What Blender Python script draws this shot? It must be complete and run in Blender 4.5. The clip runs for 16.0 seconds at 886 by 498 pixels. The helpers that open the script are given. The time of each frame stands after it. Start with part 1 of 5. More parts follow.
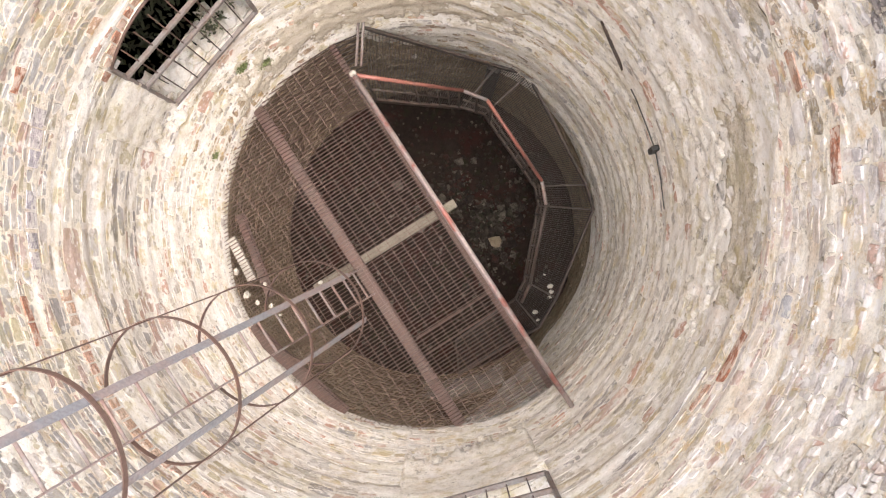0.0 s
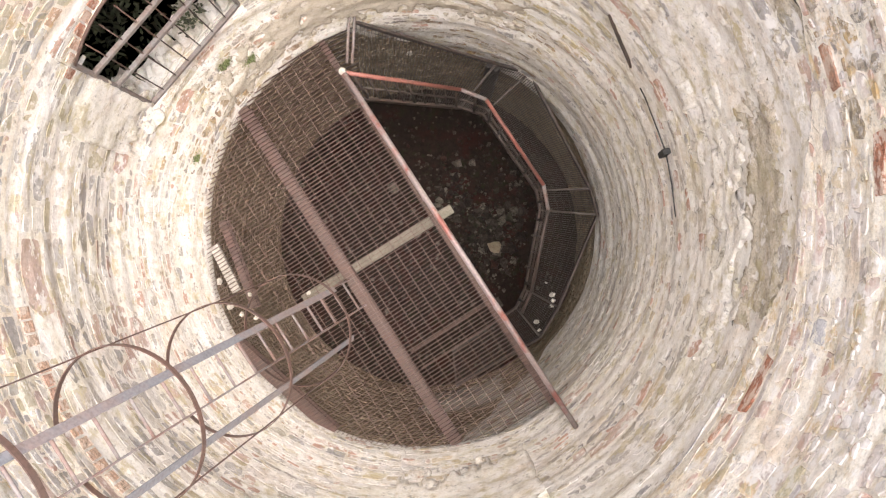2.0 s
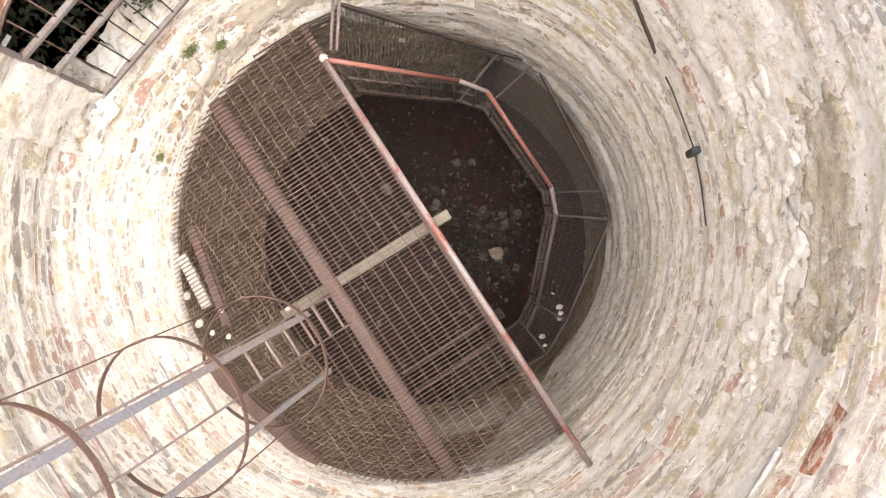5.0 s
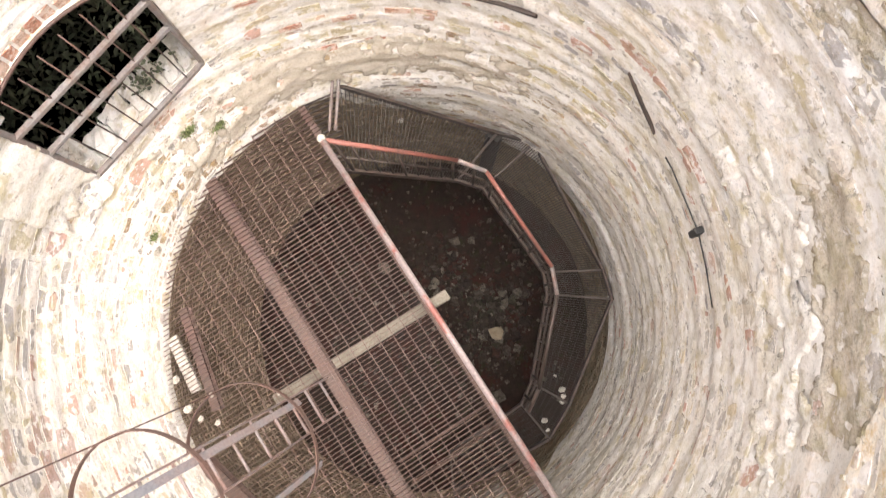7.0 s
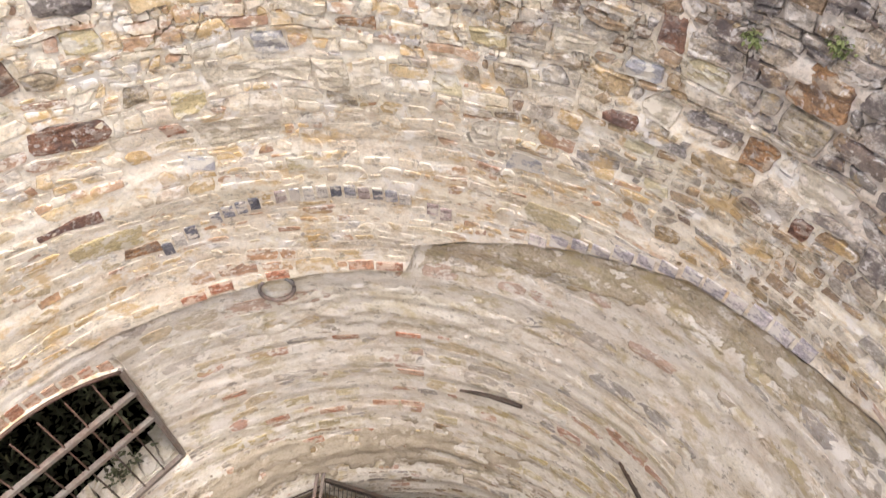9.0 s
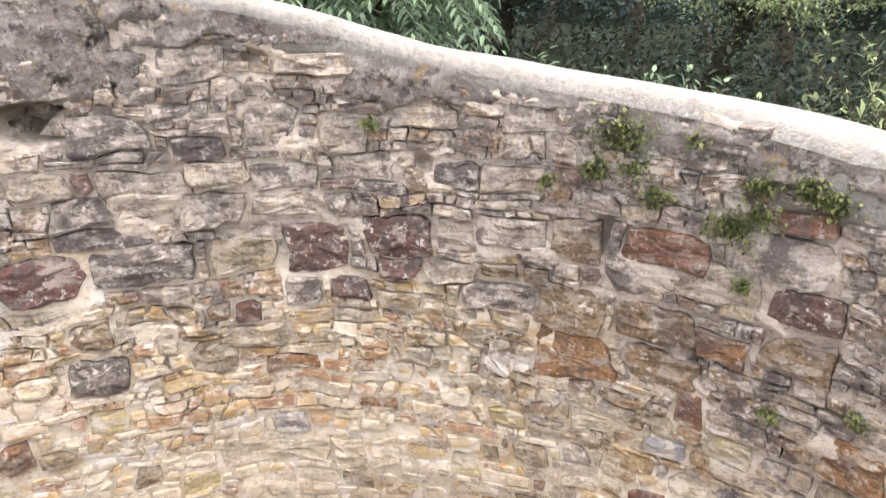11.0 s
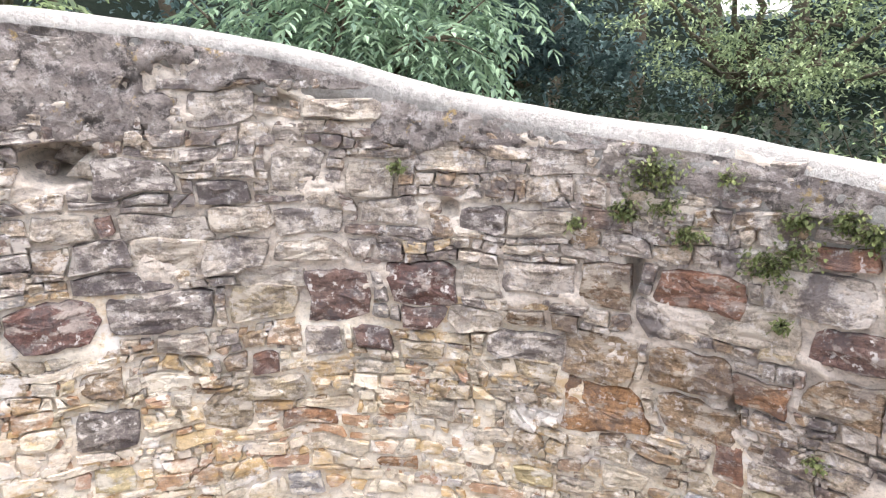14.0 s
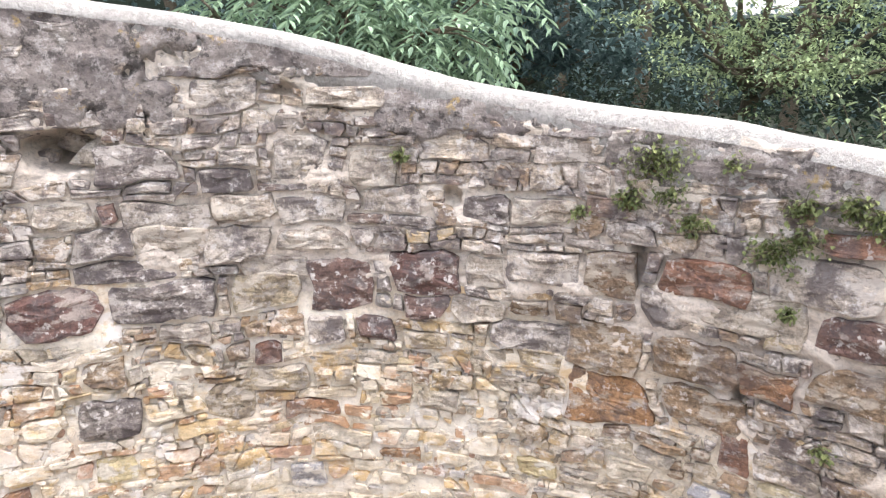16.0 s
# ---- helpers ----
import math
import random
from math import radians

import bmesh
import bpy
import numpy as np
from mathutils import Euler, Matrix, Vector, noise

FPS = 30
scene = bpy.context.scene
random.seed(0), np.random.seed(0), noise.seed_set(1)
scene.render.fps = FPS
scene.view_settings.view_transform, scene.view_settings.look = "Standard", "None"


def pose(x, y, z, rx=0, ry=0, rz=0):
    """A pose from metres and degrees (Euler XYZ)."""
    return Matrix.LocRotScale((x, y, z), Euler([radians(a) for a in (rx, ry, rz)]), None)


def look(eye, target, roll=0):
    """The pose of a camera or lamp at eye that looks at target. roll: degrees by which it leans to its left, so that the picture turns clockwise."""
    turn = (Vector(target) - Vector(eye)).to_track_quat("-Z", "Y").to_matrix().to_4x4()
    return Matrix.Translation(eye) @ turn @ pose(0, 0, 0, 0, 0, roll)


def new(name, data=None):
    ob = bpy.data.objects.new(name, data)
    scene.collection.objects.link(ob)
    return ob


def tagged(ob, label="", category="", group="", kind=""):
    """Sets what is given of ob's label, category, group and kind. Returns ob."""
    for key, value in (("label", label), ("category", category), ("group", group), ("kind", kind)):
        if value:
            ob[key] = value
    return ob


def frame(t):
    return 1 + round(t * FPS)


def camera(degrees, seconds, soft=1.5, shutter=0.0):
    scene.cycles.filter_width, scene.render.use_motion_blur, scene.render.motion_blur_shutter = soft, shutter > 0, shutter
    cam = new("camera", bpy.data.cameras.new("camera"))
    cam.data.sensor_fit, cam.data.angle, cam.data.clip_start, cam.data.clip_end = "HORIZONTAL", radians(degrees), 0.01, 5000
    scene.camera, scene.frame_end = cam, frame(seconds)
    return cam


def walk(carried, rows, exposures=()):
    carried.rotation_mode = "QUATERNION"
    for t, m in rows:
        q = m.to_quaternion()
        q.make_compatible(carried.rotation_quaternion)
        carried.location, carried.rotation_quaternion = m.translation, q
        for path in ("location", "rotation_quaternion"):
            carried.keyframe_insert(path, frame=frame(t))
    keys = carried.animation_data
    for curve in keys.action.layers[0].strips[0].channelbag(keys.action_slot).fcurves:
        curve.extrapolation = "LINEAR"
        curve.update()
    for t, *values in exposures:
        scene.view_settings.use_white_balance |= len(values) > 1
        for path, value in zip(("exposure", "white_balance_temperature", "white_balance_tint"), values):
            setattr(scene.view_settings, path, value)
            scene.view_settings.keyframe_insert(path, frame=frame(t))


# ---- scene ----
# ---------------- camera ----------------
cam = camera(63.7, 16.0, soft=1.25, shutter=0.2)
# seconds, x, y, z, degrees up from straight down, turn, lean
ROWS = [
    (0.0, 0.364, -0.307, 7.969, 0.27, 0.00, -0.06),
    (0.5, 0.368, -0.296, 7.823, 0.22, -0.02, -0.04),
    (1.0, 0.379, -0.272, 7.741, 0.23, -0.01, -0.04),
    (1.5, 0.396, -0.246, 7.601, 0.22, 0.01, -0.02),
    (2.0, 0.407, -0.207, 7.508, 0.21, 0.01, 0.01),
    (2.5, 0.425, -0.171, 7.320, 0.16, 0.02, 0.01),
    (3.0, 0.434, -0.142, 7.159, 0.08, 0.04, 0.03),
    (3.5, 0.423, -0.126, 7.085, 0.04, 0.02, 0.01),
    (4.0, 0.429, -0.111, 6.903, 0.03, 0.04, 0.02),
    (6.3, 0.455, -0.045, 6.580, 0.06, 0.05, 0.04),
    (6.5, 0.455, -0.039, 6.562, 0.50, 0.04, 0.06),
    (7.0, 0.457, -0.037, 6.523, 6.15, -0.10, 0.16),
    (7.5, 0.482, -0.035, 6.492, 13.96, 0.01, 0.10),
    (8.0, 0.516, -0.033, 6.468, 21.81, 0.12, -0.12),
    (8.5, 0.560, -0.052, 6.431, 29.70, 0.21, -0.27),
    (9.0, 0.574, -0.072, 6.413, 37.51, 0.17, -0.26),
    (9.5, 0.554, -0.093, 6.394, 45.10, 0.13, -0.25),
    (10.0, 0.528, -0.130, 6.387, 52.87, 0.08, -0.21),
    (10.2, 0.522, -0.132, 6.388, 56.05, 0.05, -0.20),
    (11.0, 0.486, -0.132, 6.396, 68.20, -0.06, -0.13),
    (11.5, 0.458, -0.130, 6.402, 73.90, -0.15, -0.09),
    (12.0, 0.425, -0.127, 6.404, 75.45, -0.23, -0.05),
    (12.5, 0.402, -0.123, 6.396, 75.48, -0.28, -0.02),
    (13.0, 0.407, -0.115, 6.334, 75.52, -0.37, 0.04),
    (13.5, 0.393, -0.125, 6.247, 75.45, -0.31, 0.12),
    (14.0, 0.382, -0.141, 6.222, 75.45, -0.23, 0.10),
    (14.5, 0.394, -0.238, 6.178, 75.36, 0.07, 0.06),
    (15.0, 0.407, -0.301, 6.159, 75.27, 0.30, 0.07),
    (15.5, 0.416, -0.266, 6.120, 75.37, 0.10, 0.16),
    (16.0, 0.388, -0.138, 6.176, 75.52, 0.17, 0.12),
]
EXPOSURES = [(0.0, 2.44, 6550, 12), (4.0, 2.66, 6500, 12), (6.5, 2.80, 6500, 12), (8.0, 2.65, 6500, 11), (9.0, 2.22, 6850, 13), (10.2, 2.08, 7350, 15), (12.3, 2.31, 6600, 13), (16.0, 2.34, 6600, 13)]
walk(cam, [(t, pose(x, y, z, up, 0, turn) @ pose(0, 0, 0, 0, 0, lean)) for t, x, y, z, up, turn, lean in ROWS], EXPOSURES)

# ---------------- daylight: thin overcast, soft sun high over the +x side ----------------
SUN_UP, SUN_SIDE = 82.5, 85.0       # degrees above the horizon; degrees from +y towards +x
world = bpy.data.worlds.new("overcast")
scene.world = world
world.use_nodes = True
wn = world.node_tree.nodes
sky = wn.new("ShaderNodeTexSky")
sky.sky_type = 'NISHITA'
sky.sun_disc = False
sky.sun_elevation, sky.sun_rotation = radians(SUN_UP), radians(SUN_SIDE)
sky.air_density, sky.dust_density = 1.0, 4.0
soft_sky = wn.new("ShaderNodeHueSaturation")
soft_sky.inputs["Saturation"].default_value = 0.45
world.node_tree.links.new(sky.outputs[0], soft_sky.inputs["Color"])
world.node_tree.links.new(soft_sky.outputs[0], wn["Background"].inputs[0])
wn["Background"].inputs[1].default_value = 0.15
sun = new("sun", bpy.data.lights.new("sun", 'SUN'))
sun.data.energy, sun.data.angle, sun.data.color = 0.6, radians(70), (1.0, 0.98, 0.96)
a, e = radians(SUN_SIDE), radians(SUN_UP)
sun.matrix_world = look((0, 0, 30), (-30 * math.sin(a) * math.cos(e), -30 * math.cos(a) * math.cos(e), 30 - 30 * math.sin(e)))

# ---------------- helpers ----------------
def mesh(name, verts, faces, mat, smooth=False):
    me = bpy.data.meshes.new(name)
    me.from_pydata([tuple(v) for v in verts], [], faces)
    me.materials.append(mat)
    if smooth:
        me.polygons.foreach_set("use_smooth", [True] * len(me.polygons))
    me.update()
    return me


def part(name, bm, material, parent=None, label="", smooth=False):
    """One mesh object from a bmesh, under a thing or a part."""
    me = bpy.data.meshes.new(name)
    bm.normal_update()
    bm.to_mesh(me)
    bm.free()
    me.materials.append(material)
    if smooth:
        me.polygons.foreach_set("use_smooth", [True] * len(me.polygons))
    ob = new(name, me)
    ob.parent = parent
    if label:
        ob["label"] = label
    return ob


def add_box(bm, m, size, bevel=0.0):
    """A box of the given size, centred on the pose m."""
    got = bmesh.ops.create_cube(bm, size=1.0, matrix=m @ Matrix.Diagonal((*size, 1)))
    if bevel:
        edges = {e for v in got["verts"] for e in v.link_edges}
        bmesh.ops.bevel(bm, geom=list(edges), offset=bevel, segments=1, affect='EDGES')


def between(p, q, up=(0, 0, 1)):
    """The pose at the middle of p and q whose x axis runs from p to q."""
    p, q, up = Vector(p), Vector(q), Vector(up)
    x = (q - p).normalized()
    y = up.cross(x)
    if y.length < 1e-4:
        y = Vector((0, 1, 0)).cross(x)
    y.normalize()
    z = x.cross(y)
    m = Matrix((x, y, z)).transposed().to_4x4()
    m.translation = (p + q) / 2
    return m


def add_bar(bm, p, q, wide, high, bevel=0.0, up=(0, 0, 1)):
    add_box(bm, between(p, q, up), ((Vector(q) - Vector(p)).length, wide, high), bevel)


def add_tube(bm, pts, r, n=8, closed=False):
    """A round tube along points."""
    pts = [Vector(p) for p in pts]
    rings = []
    k = len(pts)
    for i, p in enumerate(pts):
        d = (pts[(i + 1) % k] - pts[i - 1]) if closed else (pts[min(i + 1, k - 1)] - pts[max(i - 1, 0)])
        d.normalize()
        s = d.cross(Vector((0, 0, 1)))
        if s.length < 1e-3:
            s = Vector((1, 0, 0))
        s.normalize()
        u = s.cross(d)
        rings.append([bm.verts.new(p + r * (math.cos(2 * math.pi * j / n) * s + math.sin(2 * math.pi * j / n) * u)) for j in range(n)])
    for i in range(k if closed else k - 1):
        a, b = rings[i], rings[(i + 1) % k]
        for j in range(n):
            bm.faces.new((a[j], a[(j + 1) % n], b[(j + 1) % n], b[j]))
    if not closed:
        bm.faces.new(rings[0][::-1])
        bm.faces.new(rings[-1])


def polar(theta, r, z=0.0):
    """A place in the kiln: degrees from +y towards +x, distance from its axis, height."""
    t = radians(theta)
    return Vector((r * math.sin(t), r * math.cos(t), z))


# ---------------- materials ----------------
def material(name, rough=0.9, metal=0.0, spec=0.3):
    m = bpy.data.materials.new(name)
    m.use_nodes = True
    b = m.node_tree.nodes["Principled BSDF"]
    b.inputs["Roughness"].default_value = rough
    b.inputs["Metallic"].default_value = metal
    b.inputs["Specular IOR Level"].default_value = spec
    return m, m.node_tree.nodes, m.node_tree.links, b


def noise_node(nodes, links, coord, scale, detail=4.0, rough=0.6, stretch=None):
    n = nodes.new("ShaderNodeTexNoise")
    n.inputs["Scale"].default_value = scale
    n.inputs["Detail"].default_value = detail
    n.inputs["Roughness"].default_value = rough
    if stretch:
        mp = nodes.new("ShaderNodeMapping")
        mp.inputs["Scale"].default_value = stretch
        links.new(coord, mp.inputs[0])
        coord = mp.outputs[0]
    links.new(coord, n.inputs["Vector"])
    return n.outputs["Fac"]


def ramp(nodes, links, fac, stops, hard=False):
    r = nodes.new("ShaderNodeValToRGB")
    r.color_ramp.interpolation = 'CONSTANT' if hard else 'LINEAR'
    els = r.color_ramp.elements
    while len(els) < len(stops):
        els.new(0.5)
    for el, (p, c) in zip(els, stops):
        el.position = p
        el.color = (*c, 1) if isinstance(c, tuple) else (c, c, c, 1)
    links.new(fac, r.inputs[0])
    return r.outputs[0]


def mix(nodes, links, fac, a, b, kind='MIX'):
    n = nodes.new("ShaderNodeMix")
    n.data_type, n.blend_type = 'RGBA', kind
    for socket, value in ((0, fac), (6, a), (7, b)):
        if isinstance(value, bpy.types.NodeSocket):
            links.new(value, n.inputs[socket])
        elif socket == 0:
            n.inputs[0].default_value = value
        else:
            n.inputs[socket].default_value = (*value, 1)
    return n.outputs[2]


def bump(nodes, links, b, height, strength, distance):
    n = nodes.new("ShaderNodeBump")
    n.inputs["Strength"].default_value = strength
    n.inputs["Distance"].default_value = distance
    links.new(height, n.inputs["Height"])
    links.new(n.outputs[0], b.inputs["Normal"])


STREAKS_LOW = [(0.30, (0.76, 0.72, 0.55)), (0.40, (0.94, 0.91, 0.80)), (0.48, (1.03, 1.02, 1.00)), (0.56, (1.03, 1.01, 0.99)), (0.64, (0.95, 0.85, 0.74)), (0.74, (0.74, 0.62, 0.48))]
STREAKS_MID = [(0.30, (0.86, 0.80, 0.63)), (0.42, (1.00, 0.97, 0.88)), (0.52, (1.04, 1.03, 1.01)), (0.62, (1.00, 0.92, 0.84)), (0.74, (0.90, 0.74, 0.60))]


def lime(n, l, pos, c, streaks, cover=None, wash=(0.8, 0.75, 0.68)):
    """Lime smeared over stones and joints alike, and level streaks of other hues that run across both."""
    seep = (0.57, 0.39, 0.18) if streaks is STREAKS_MID else (0.50, 0.42, 0.245)
    if cover:
        where = noise_node(n, l, pos, 4.6, 8, 0.68, (1, 1, 1.7))
        shade = noise_node(n, l, pos, 8.0, 6, 0.65, (1, 1, 2.2))
        w = mix(n, l, ramp(n, l, shade, [(0.35, 0.0), (0.65, 1.0)]), tuple(0.82 * v for v in wash), wash)
        c = mix(n, l, ramp(n, l, where, [(cover[0], 0.0), (cover[1], cover[2])]), c, w)
    hue = noise_node(n, l, pos, 2.0, 8, 0.68, (1, 1, 1.7))
    c = mix(n, l, 0.55, c, ramp(n, l, hue, streaks), 'MULTIPLY')
    mottle = noise_node(n, l, pos, 8.5, 9, 0.74, (1, 1, 1.2))
    c = mix(n, l, 1.0, c, ramp(n, l, mottle, [(0.33, (0.74, 0.69, 0.60)), (0.46, (0.96, 0.95, 0.93)), (0.54, (1.02, 1.02, 1.02)), (0.68, (1.06, 1.06, 1.06))]), 'MULTIPLY')
    # ochre seepage, sooty spots and flakes of white lime, across stones and joints
    c = mix(n, l, ramp(n, l, noise_node(n, l, pos, 4.3, 9, 0.72, (1, 1, 1.5)), [(0.54, 0.0), (0.62, 0.7)]), c, seep)
    c = mix(n, l, ramp(n, l, noise_node(n, l, pos, 10.5, 9, 0.74, (1, 1, 1.3)), [(0.585, 0.0), (0.62, 0.7)]), c, (0.25, 0.22, 0.18))
    return mix(n, l, ramp(n, l, noise_node(n, l, pos, 6.2, 9, 0.72, (1, 1, 1.2)), [(0.555, 0.0), (0.61, 0.8)]), c, (0.80, 0.76, 0.715))


def stone_material(name, palette, crust=(0.62, 0.58, 0.50), crust_low=0.5, crust_high=0.65, lichen=0.0, stain=0.25, grainy=1.45, streaks=None, cover=None, relief=0.026):
    """Rubble: each stone takes its own colour of the palette; grain, seams, a crust of lime or lichen in patches."""
    m, n, l, b = material(name, 0.92, 0.0, 0.2)
    geo, info = n.new("ShaderNodeNewGeometry"), n.new("ShaderNodeObjectInfo")
    pos = geo.outputs["Position"]
    add = n.new("ShaderNodeMath")
    add.operation = 'ADD'
    l.new(geo.outputs["Random Per Island"], add.inputs[0])
    l.new(info.outputs["Random"], add.inputs[1])
    fract = n.new("ShaderNodeMath")
    fract.operation = 'FRACT'
    l.new(add.outputs[0], fract.inputs[0])
    k = len(palette)
    base = ramp(n, l, fract.outputs[0], [(i / k, c) for i, c in enumerate(palette)], True)
    grain = noise_node(n, l, pos, 60, 8, 0.78)
    blot = noise_node(n, l, pos, 11, 7, 0.7, (1, 1, 1.8))
    seams = noise_node(n, l, pos, 15, 7, 0.72, (0.7, 0.7, 2.0 if streaks else 3.2))
    broad = noise_node(n, l, pos, 3.5, 4, 0.6)
    c = mix(n, l, 1.0, base, ramp(n, l, grain, [(0.32, 1 - 0.5 * grainy), (0.5, 1.0), (0.70, 1 + 0.35 * grainy)]), 'MULTIPLY')
    c = mix(n, l, 1.0, c, ramp(n, l, seams, [(0.32, 1 - 0.42 * grainy), (0.5, 1.0), (0.72, 1 + 0.25 * grainy)]), 'MULTIPLY')
    c = mix(n, l, 1.0, c, ramp(n, l, broad, [(0.3, 0.85), (0.7, 1.12)]), 'MULTIPLY')
    stained = noise_node(n, l, pos, 6.0, 6, 0.7)
    c = mix(n, l, ramp(n, l, stained, [(0.42, 0.0), (0.62, stain)]), c, tuple(0.5 * v for v in crust))
    c = mix(n, l, ramp(n, l, blot, [(crust_low + 0.02, 0.0), (crust_low + 0.45 * (crust_high - crust_low), 0.9)]), c, crust)
    if lichen:
        spots = noise_node(n, l, pos, 30, 6, 0.62)
        c = mix(n, l, ramp(n, l, spots, [(0.585, 0.0), (0.61, lichen)]), c, (0.66, 0.62, 0.585))
        dark = noise_node(n, l, pos, 8, 8, 0.76)
        c = mix(n, l, ramp(n, l, dark, [(0.48, 0.0), (0.58, 0.9 * lichen)]), c, (0.12, 0.10, 0.10))
        gold = noise_node(n, l, pos, 5.5, 8, 0.74)
        c = mix(n, l, ramp(n, l, gold, [(0.63, 0.0), (0.69, 0.6 * lichen)]), c, (0.42, 0.30, 0.13))
    if streaks:
        c = lime(n, l, pos, c, streaks, cover, crust)
    l.new(c, b.inputs["Base Color"])
    bump(n, l, b, mix(n, l, 0.5, seams, grain), 0.85, relief)
    return m


def mortar_material(name, a, b_, stain, patch, scale=1.0, streak=3.0, pits=0.0, lichen=0.0, streaks=None, relief=0.026, grainy=1.0):
    """Lime mortar and plaster with stains, pits, lichen and streaks."""
    m, n, l, b = material(name, 0.95, 0.0, 0.15)
    pos = n.new("ShaderNodeNewGeometry").outputs["Position"]
    big = noise_node(n, l, pos, 1.3 * scale, 6, 0.65, (1, 1, 1.6))
    mid = noise_node(n, l, pos, 7 * scale, 7, 0.72, (1, 1, streak * 0.8))
    fine = noise_node(n, l, pos, 55, 6, 0.75)
    c = mix(n, l, ramp(n, l, mid, [(0.35, 0.0), (0.62, 1.0)]), a, b_)
    c = mix(n, l, ramp(n, l, big, [(0.48, 0.0), (0.66, 0.65)]), c, stain)
    c = mix(n, l, ramp(n, l, noise_node(n, l, pos, 6.5, 7, 0.7, (1, 1, streak)), [(0.54, 0.0), (0.64, 0.75)]), c, patch)
    if pits:
        c = mix(n, l, ramp(n, l, noise_node(n, l, pos, 17, 5, 0.65, (1, 1, streak * 0.6)), [(0.62, 0.0), (0.68, pits)]), c, (0.13, 0.11, 0.09))
    if lichen:
        c = mix(n, l, ramp(n, l, noise_node(n, l, pos, 19, 9, 0.70), [(0.53, 0.0), (0.59, lichen)]), c, (0.50, 0.455, 0.43))
        c = mix(n, l, ramp(n, l, noise_node(n, l, pos, 11, 10, 0.78), [(0.52, 0.0), (0.57, lichen)]), c, (0.09, 0.08, 0.075))
        c = mix(n, l, ramp(n, l, noise_node(n, l, pos, 10.0, 9, 0.74), [(0.60, 0.0), (0.64, lichen)]), c, (0.40, 0.29, 0.14))
    c = mix(n, l, 1.0, c, ramp(n, l, fine, [(0.28, 1 - 0.4 * grainy), (0.5, 1.0), (0.75, 1 + 0.12 * grainy)]), 'MULTIPLY')
    if streaks:
        c = lime(n, l, pos, c, streaks)
    l.new(c, b.inputs["Base Color"])
    bump(n, l, b, mix(n, l, 0.45, mid, fine), 0.9, relief)
    return m


def metal_material(name, paint, rust, worn=0.5, rough=0.6, spread=0.12, scale=6.0):
    """Old painted steel, rusting through in patches."""
    m, n, l, b = material(name, rough, 0.0, 0.4)
    pos = n.new("ShaderNodeNewGeometry").outputs["Position"]
    where = noise_node(n, l, pos, scale, 6, 0.7)
    fine = noise_node(n, l, pos, 60, 4, 0.6)
    c = mix(n, l, ramp(n, l, where, [(worn - spread, 0.0), (worn + spread, 1.0)]), paint, rust)
    c = mix(n, l, 1.0, c, ramp(n, l, fine, [(0.3, 0.7), (0.6, 1.1)]), 'MULTIPLY')
    l.new(c, b.inputs["Base Color"])
    bump(n, l, b, fine, 0.3, 0.003)
    return m


def leaf_material(name, light, dark):
    m, n, l, b = material(name, 0.65, 0.0, 0.2)
    geo = n.new("ShaderNodeNewGeometry")
    c = ramp(n, l, geo.outputs["Random Per Island"], [(0.0, dark), (0.55, light), (1.0, tuple(min(1, v * 1.35) for v in light))])
    l.new(c, b.inputs["Base Color"])
    b.inputs["Subsurface Weight"].default_value = 0.0
    t = n.new("ShaderNodeBsdfTranslucent")
    l.new(c, t.inputs[0])
    mx = n.new("ShaderNodeMixShader")
    mx.inputs[0].default_value = 0.3
    l.new(b.outputs[0], mx.inputs[1])
    l.new(t.outputs[0], mx.inputs[2])
    l.new(mx.outputs[0], n["Material Output"].inputs[0])
    return m


M_TOP = stone_material("weathered_rubble", [(0.407, 0.345, 0.293), (0.503, 0.407, 0.312), (0.3, 0.258, 0.23), (0.535, 0.443, 0.341), (0.407, 0.294, 0.197), (0.385, 0.33, 0.293), (0.556, 0.469, 0.374), (0.278, 0.201, 0.163), (0.46, 0.386, 0.326)],
                       (0.62, 0.56, 0.50), 0.50, 0.64, 0.85, 0.45)
M_MID = stone_material("lime_crusted_rubble", [(0.68, 0.59, 0.45), (0.63, 0.56, 0.46), (0.72, 0.64, 0.52), (0.56, 0.48, 0.38), (0.64, 0.50, 0.31), (0.50, 0.335, 0.23), (0.52, 0.49, 0.47), (0.70, 0.62, 0.51), (0.58, 0.42, 0.23), (0.74, 0.66, 0.55), (0.54, 0.46, 0.38), (0.68, 0.60, 0.48), (0.42, 0.265, 0.19), (0.64, 0.59, 0.52), (0.57, 0.44, 0.27), (0.47, 0.29, 0.18), (0.55, 0.46, 0.32)],
                       (0.80, 0.74, 0.65), 0.51, 0.65, 0.0, 0.15, 0.8, STREAKS_MID, (0.49, 0.60, 0.8), 0.014)
M_WARM = stone_material("warm_rubble", [(0.48, 0.41, 0.31), (0.54, 0.47, 0.37), (0.40, 0.30, 0.20), (0.57, 0.51, 0.43), (0.38, 0.265, 0.165), (0.60, 0.54, 0.455), (0.33, 0.23, 0.16), (0.46, 0.40, 0.33), (0.38, 0.355, 0.34), (0.45, 0.335, 0.20), (0.56, 0.50, 0.42), (0.42, 0.38, 0.34)],
                       (0.70, 0.63, 0.54), 0.52, 0.66, 0.45, 0.3, 1.25, STREAKS_MID, (0.55, 0.66, 0.8), 0.022)
